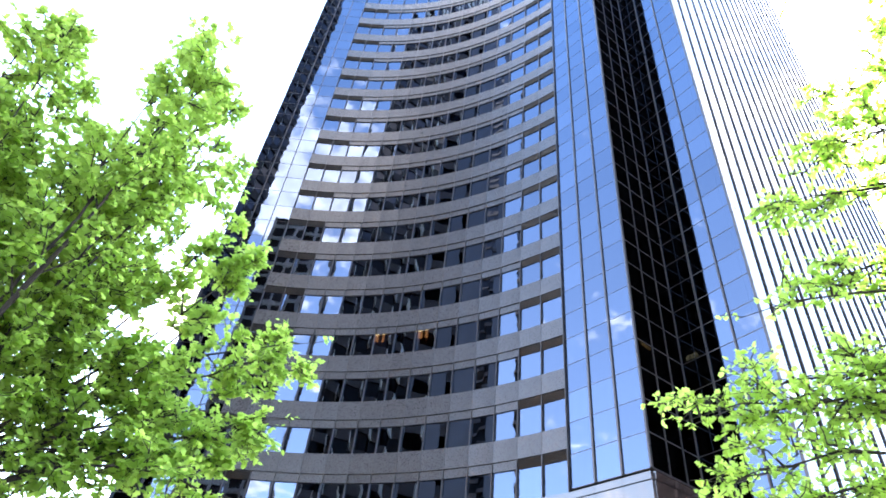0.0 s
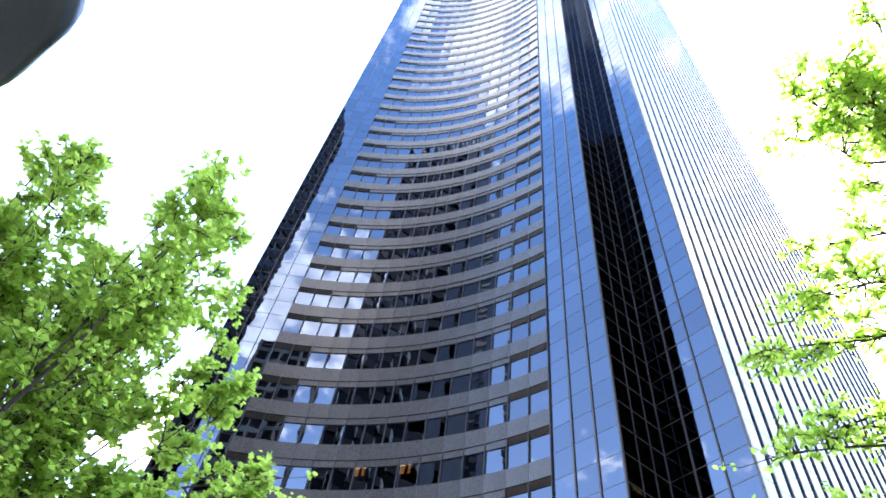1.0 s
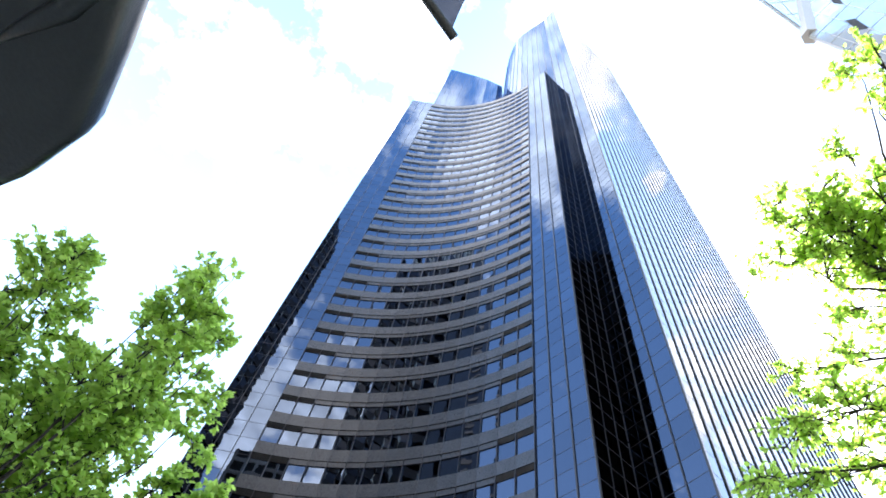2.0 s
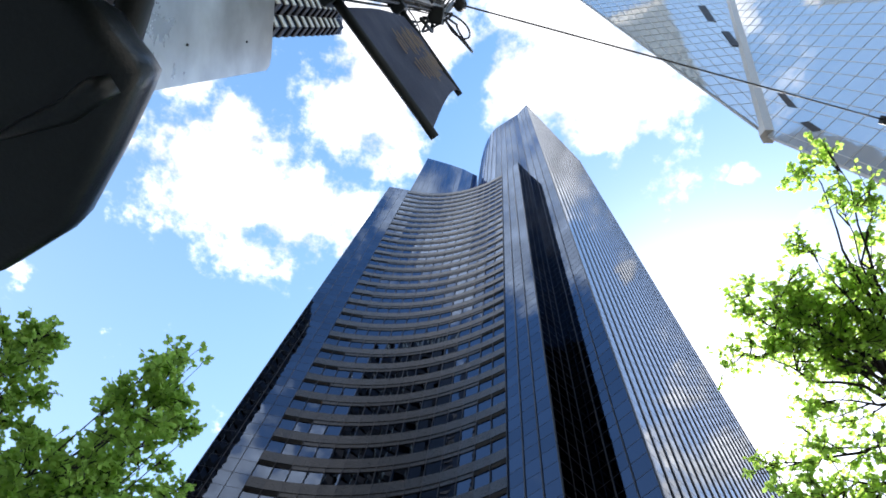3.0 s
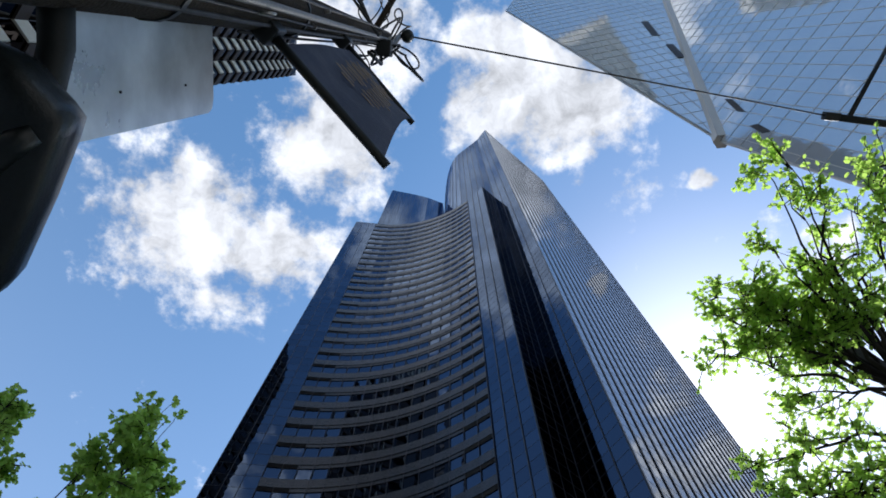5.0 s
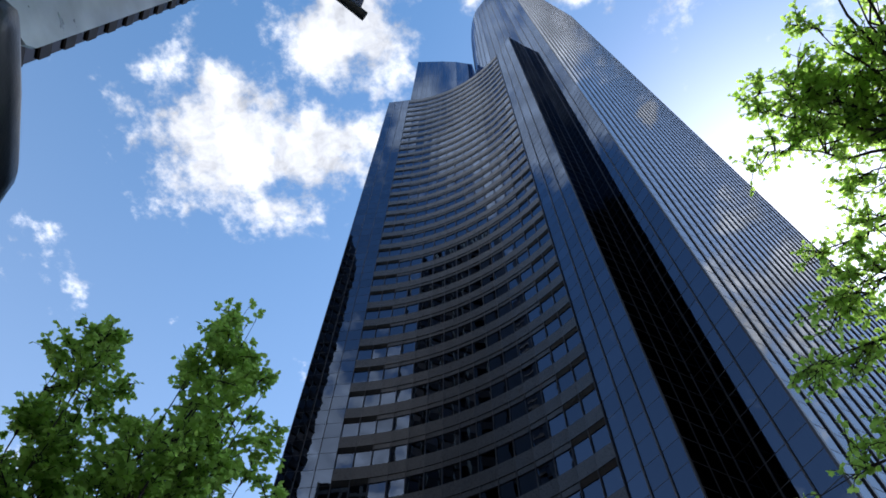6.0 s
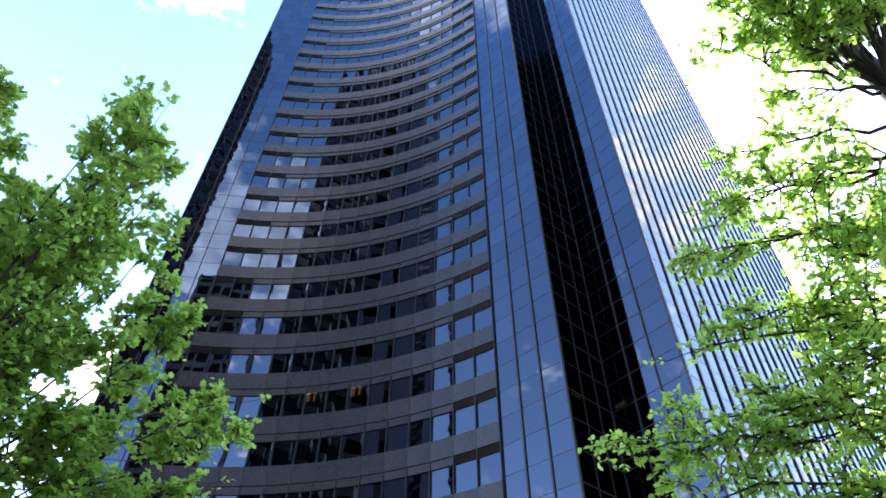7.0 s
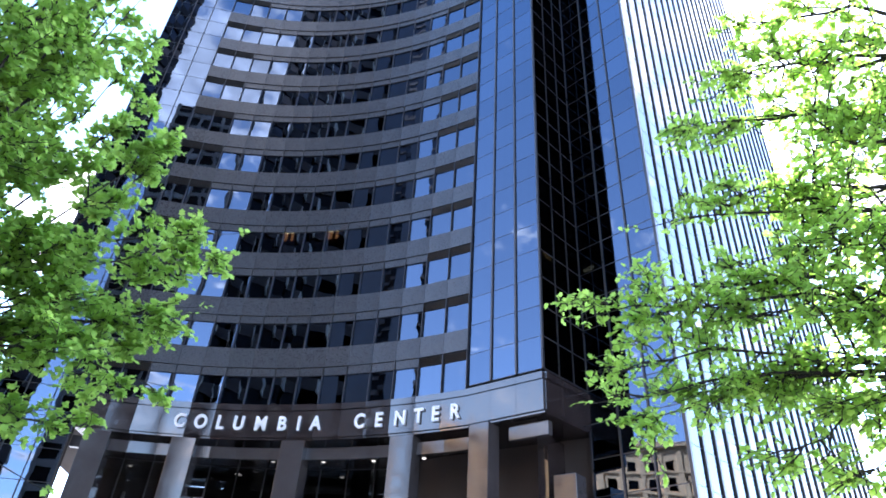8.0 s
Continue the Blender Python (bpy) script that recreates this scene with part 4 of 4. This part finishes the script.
# ---------------------------------------------------------------- street trees
def street_tree(label, root, fork, tips, seed, leaf_mat, leaf_size, boughs, sprays, spread, fill, tiered, group, size=1.45):
    """A tapered trunk, a limb to each tip, twigs and many small lobed leaves."""
    r = random.Random(seed)
    viewpoint = Vector((-0.05, -0.05, 1.5))

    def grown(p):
        """The tree is laid out small and then scaled about a point at the camera."""
        return tuple(viewpoint + (Vector(p) - viewpoint) * size)

    root, fork = Vector((root[0], root[1], viewpoint.z - viewpoint.z / size)), Vector(fork)
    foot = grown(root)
    tree = thing("street_tree", label, "tree", group, at=(foot[0], foot[1], 0))
    wood = Build()
    wood.tube([root, root.lerp(fork, 0.4) + Vector((0.03, -0.02, 0)), fork], [0.13, 0.105, 0.085], 12)
    lv, lf = [], []

    def leaf(p, d, size):
        d = (d + Vector((r.gauss(0, 0.7), r.gauss(0, 0.7), r.gauss(-0.25, 0.5)))).normalized()
        a = d.cross(Vector((r.gauss(0, 0.5), r.gauss(0, 0.5), 1))).normalized()
        b = a.cross(d) * r.uniform(0.05, 0.35)
        n = len(lv)
        s = size * r.uniform(0.6, 1.25)
        for x, y, h in ((0.0, 0, 0), (0.28, 0.42, 1), (0.52, 0.26, 0.7), (0.70, 0.40, 1), (0.82, 0.16, 0.4), (1.05, 0, 0.1)):
            lv.append(tuple(p + d * x * s + a * y * s + b * h * s * 0.4))
        for x, y, h in ((0.28, -0.42, 1), (0.52, -0.26, 0.7), (0.70, -0.40, 1), (0.82, -0.16, 0.4)):
            lv.append(tuple(p + d * x * s + a * y * s + b * h * s * 0.4))
        lf.append((n, n + 1, n + 2, n + 5))
        lf.append((n + 2, n + 3, n + 4, n + 5))
        lf.append((n, n + 5, n + 7, n + 6))
        lf.append((n + 5, n + 9, n + 8, n + 7))

    def spray(p, d, length, count):
        """A leafy twig."""
        e = p + d * length
        mid = p.lerp(e, 0.5) + Vector((r.gauss(0, 1), r.gauss(0, 1), r.gauss(0, 1))) * length * 0.08
        wood.tube([p, mid, e], [0.004, 0.003, 0.0015], 4)
        for k in range(count):
            u = r.uniform(0.15, 1.05)
            leaf(p.lerp(mid, u * 2) if u < 0.5 else mid.lerp(e, u * 2 - 1), d * 0.6 + Vector((r.gauss(0, 0.6), r.gauss(0, 0.6), r.gauss(0, 0.4))), leaf_size)

    extra = [tuple(fork.lerp(Vector(t), r.uniform(0.62, 0.85)) + Vector((r.gauss(0, 0.25), r.gauss(0, 0.25), r.gauss(0, 0.2)))) for t in tips]
    for tip in list(tips) + extra[::fill]:
        tip = Vector(tip)
        start = root.lerp(fork, r.uniform(0.7, 1.0))
        if tiered:
            hd = math.hypot(tip.x - root.x, tip.y - root.y)
            start = root.lerp(fork, min(0.97, max(0.35, (tip.z - 0.32 * hd) / fork.z)))
        if tiered:
            tip = start.lerp(tip, 1.0 if tip.z < 4.4 else 0.95)
        d = tip - start
        thin = (0.6 if tip.z > 6.1 else 0.85 if tip.z > 4.4 else 1.25) if tiered else (0.8 if tip.z < 4.8 else 1.0)
        pull = Vector((0, 0, 1)) * d.length * 0.16
        pts = []
        rise = not tiered and tip.z > 5.2
        if rise:
            tip = tip - Vector((0, 0, 0.16))
            bend = Vector((start.x * 0.3 + tip.x * 0.7, start.y * 0.3 + tip.y * 0.7, start.z * 0.55 + tip.z * 0.45))
        elif not tiered:
            tip = start.lerp(tip, 0.95)
        for k in range(9):
            u = k / 8
            if rise:
                pts.append((1 - u) ** 2 * start + 2 * u * (1 - u) * bend + u * u * tip + Vector((r.gauss(0, 0.02), r.gauss(0, 0.02), 0)) * (0 < k < 8))
                continue
            pts.append(start.lerp(tip, u) + pull * math.sin(u * math.pi) * (0.5 if d.z > 0 else 1) + Vector((r.gauss(0, 0.03), r.gauss(0, 0.03), r.gauss(0, 0.03))) * (0 < k < 8))
        wood.tube(pts, [0.022 - 0.0195 * (k / 8) for k in range(9)], 7)
        for k in range(int(boughs * thin)):
            u = 1 - r.random() ** 1.1 * 0.68
            i = min(int(u * 8), 7)
            p = pts[i].lerp(pts[i + 1], u * 8 - i)
            ax = (pts[i + 1] - pts[i]).normalized()
            side_d = Vector((r.gauss(0, 1), r.gauss(0, 1), r.gauss(0, 0.35 if tiered else 0.8))).normalized()
            bd = (ax * 0.75 + side_d * 0.85).normalized()
            reach = ((0.18 if tiered else 0.22) + spread * (1 - u)) * r.uniform(0.6, 1.25)
            q = p + bd * reach + Vector((0, 0, r.uniform(-0.06, 0.03)))
            wood.tube([p, p.lerp(q, 0.5) + Vector((r.gauss(0, 0.02), r.gauss(0, 0.02), 0.02)), q], [0.009, 0.0055, 0.0025], 5)
            for m in range(sprays):
                w = r.uniform(0.15, 1.0)
                rnd_d = Vector((r.gauss(0, 1), r.gauss(0, 1), r.gauss(0, 0.7))).normalized()
                spray(p.lerp(q, w), (bd * 0.7 + rnd_d).normalized(), r.uniform(0.08, 0.20), r.randint(6, 10))
        spray(tip, d.normalized(), 0.12, 6)
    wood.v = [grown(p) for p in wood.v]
    under(part("trunk", wood, BARK, smooth=True, label="grey-brown trunk with limbs and twigs"), tree)
    me = bpy.data.meshes.new("crown")
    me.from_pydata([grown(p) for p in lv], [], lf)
    me.materials.append(leaf_mat)
    me.polygons.foreach_set("use_smooth", [True] * len(me.polygons))
    ob = new("crown", me)
    under(tagged(ob, "fresh light green lobed leaves", kind="stuff"), tree)
    return tree


# Limb tips lie on sight lines from the camera, at chosen depths.
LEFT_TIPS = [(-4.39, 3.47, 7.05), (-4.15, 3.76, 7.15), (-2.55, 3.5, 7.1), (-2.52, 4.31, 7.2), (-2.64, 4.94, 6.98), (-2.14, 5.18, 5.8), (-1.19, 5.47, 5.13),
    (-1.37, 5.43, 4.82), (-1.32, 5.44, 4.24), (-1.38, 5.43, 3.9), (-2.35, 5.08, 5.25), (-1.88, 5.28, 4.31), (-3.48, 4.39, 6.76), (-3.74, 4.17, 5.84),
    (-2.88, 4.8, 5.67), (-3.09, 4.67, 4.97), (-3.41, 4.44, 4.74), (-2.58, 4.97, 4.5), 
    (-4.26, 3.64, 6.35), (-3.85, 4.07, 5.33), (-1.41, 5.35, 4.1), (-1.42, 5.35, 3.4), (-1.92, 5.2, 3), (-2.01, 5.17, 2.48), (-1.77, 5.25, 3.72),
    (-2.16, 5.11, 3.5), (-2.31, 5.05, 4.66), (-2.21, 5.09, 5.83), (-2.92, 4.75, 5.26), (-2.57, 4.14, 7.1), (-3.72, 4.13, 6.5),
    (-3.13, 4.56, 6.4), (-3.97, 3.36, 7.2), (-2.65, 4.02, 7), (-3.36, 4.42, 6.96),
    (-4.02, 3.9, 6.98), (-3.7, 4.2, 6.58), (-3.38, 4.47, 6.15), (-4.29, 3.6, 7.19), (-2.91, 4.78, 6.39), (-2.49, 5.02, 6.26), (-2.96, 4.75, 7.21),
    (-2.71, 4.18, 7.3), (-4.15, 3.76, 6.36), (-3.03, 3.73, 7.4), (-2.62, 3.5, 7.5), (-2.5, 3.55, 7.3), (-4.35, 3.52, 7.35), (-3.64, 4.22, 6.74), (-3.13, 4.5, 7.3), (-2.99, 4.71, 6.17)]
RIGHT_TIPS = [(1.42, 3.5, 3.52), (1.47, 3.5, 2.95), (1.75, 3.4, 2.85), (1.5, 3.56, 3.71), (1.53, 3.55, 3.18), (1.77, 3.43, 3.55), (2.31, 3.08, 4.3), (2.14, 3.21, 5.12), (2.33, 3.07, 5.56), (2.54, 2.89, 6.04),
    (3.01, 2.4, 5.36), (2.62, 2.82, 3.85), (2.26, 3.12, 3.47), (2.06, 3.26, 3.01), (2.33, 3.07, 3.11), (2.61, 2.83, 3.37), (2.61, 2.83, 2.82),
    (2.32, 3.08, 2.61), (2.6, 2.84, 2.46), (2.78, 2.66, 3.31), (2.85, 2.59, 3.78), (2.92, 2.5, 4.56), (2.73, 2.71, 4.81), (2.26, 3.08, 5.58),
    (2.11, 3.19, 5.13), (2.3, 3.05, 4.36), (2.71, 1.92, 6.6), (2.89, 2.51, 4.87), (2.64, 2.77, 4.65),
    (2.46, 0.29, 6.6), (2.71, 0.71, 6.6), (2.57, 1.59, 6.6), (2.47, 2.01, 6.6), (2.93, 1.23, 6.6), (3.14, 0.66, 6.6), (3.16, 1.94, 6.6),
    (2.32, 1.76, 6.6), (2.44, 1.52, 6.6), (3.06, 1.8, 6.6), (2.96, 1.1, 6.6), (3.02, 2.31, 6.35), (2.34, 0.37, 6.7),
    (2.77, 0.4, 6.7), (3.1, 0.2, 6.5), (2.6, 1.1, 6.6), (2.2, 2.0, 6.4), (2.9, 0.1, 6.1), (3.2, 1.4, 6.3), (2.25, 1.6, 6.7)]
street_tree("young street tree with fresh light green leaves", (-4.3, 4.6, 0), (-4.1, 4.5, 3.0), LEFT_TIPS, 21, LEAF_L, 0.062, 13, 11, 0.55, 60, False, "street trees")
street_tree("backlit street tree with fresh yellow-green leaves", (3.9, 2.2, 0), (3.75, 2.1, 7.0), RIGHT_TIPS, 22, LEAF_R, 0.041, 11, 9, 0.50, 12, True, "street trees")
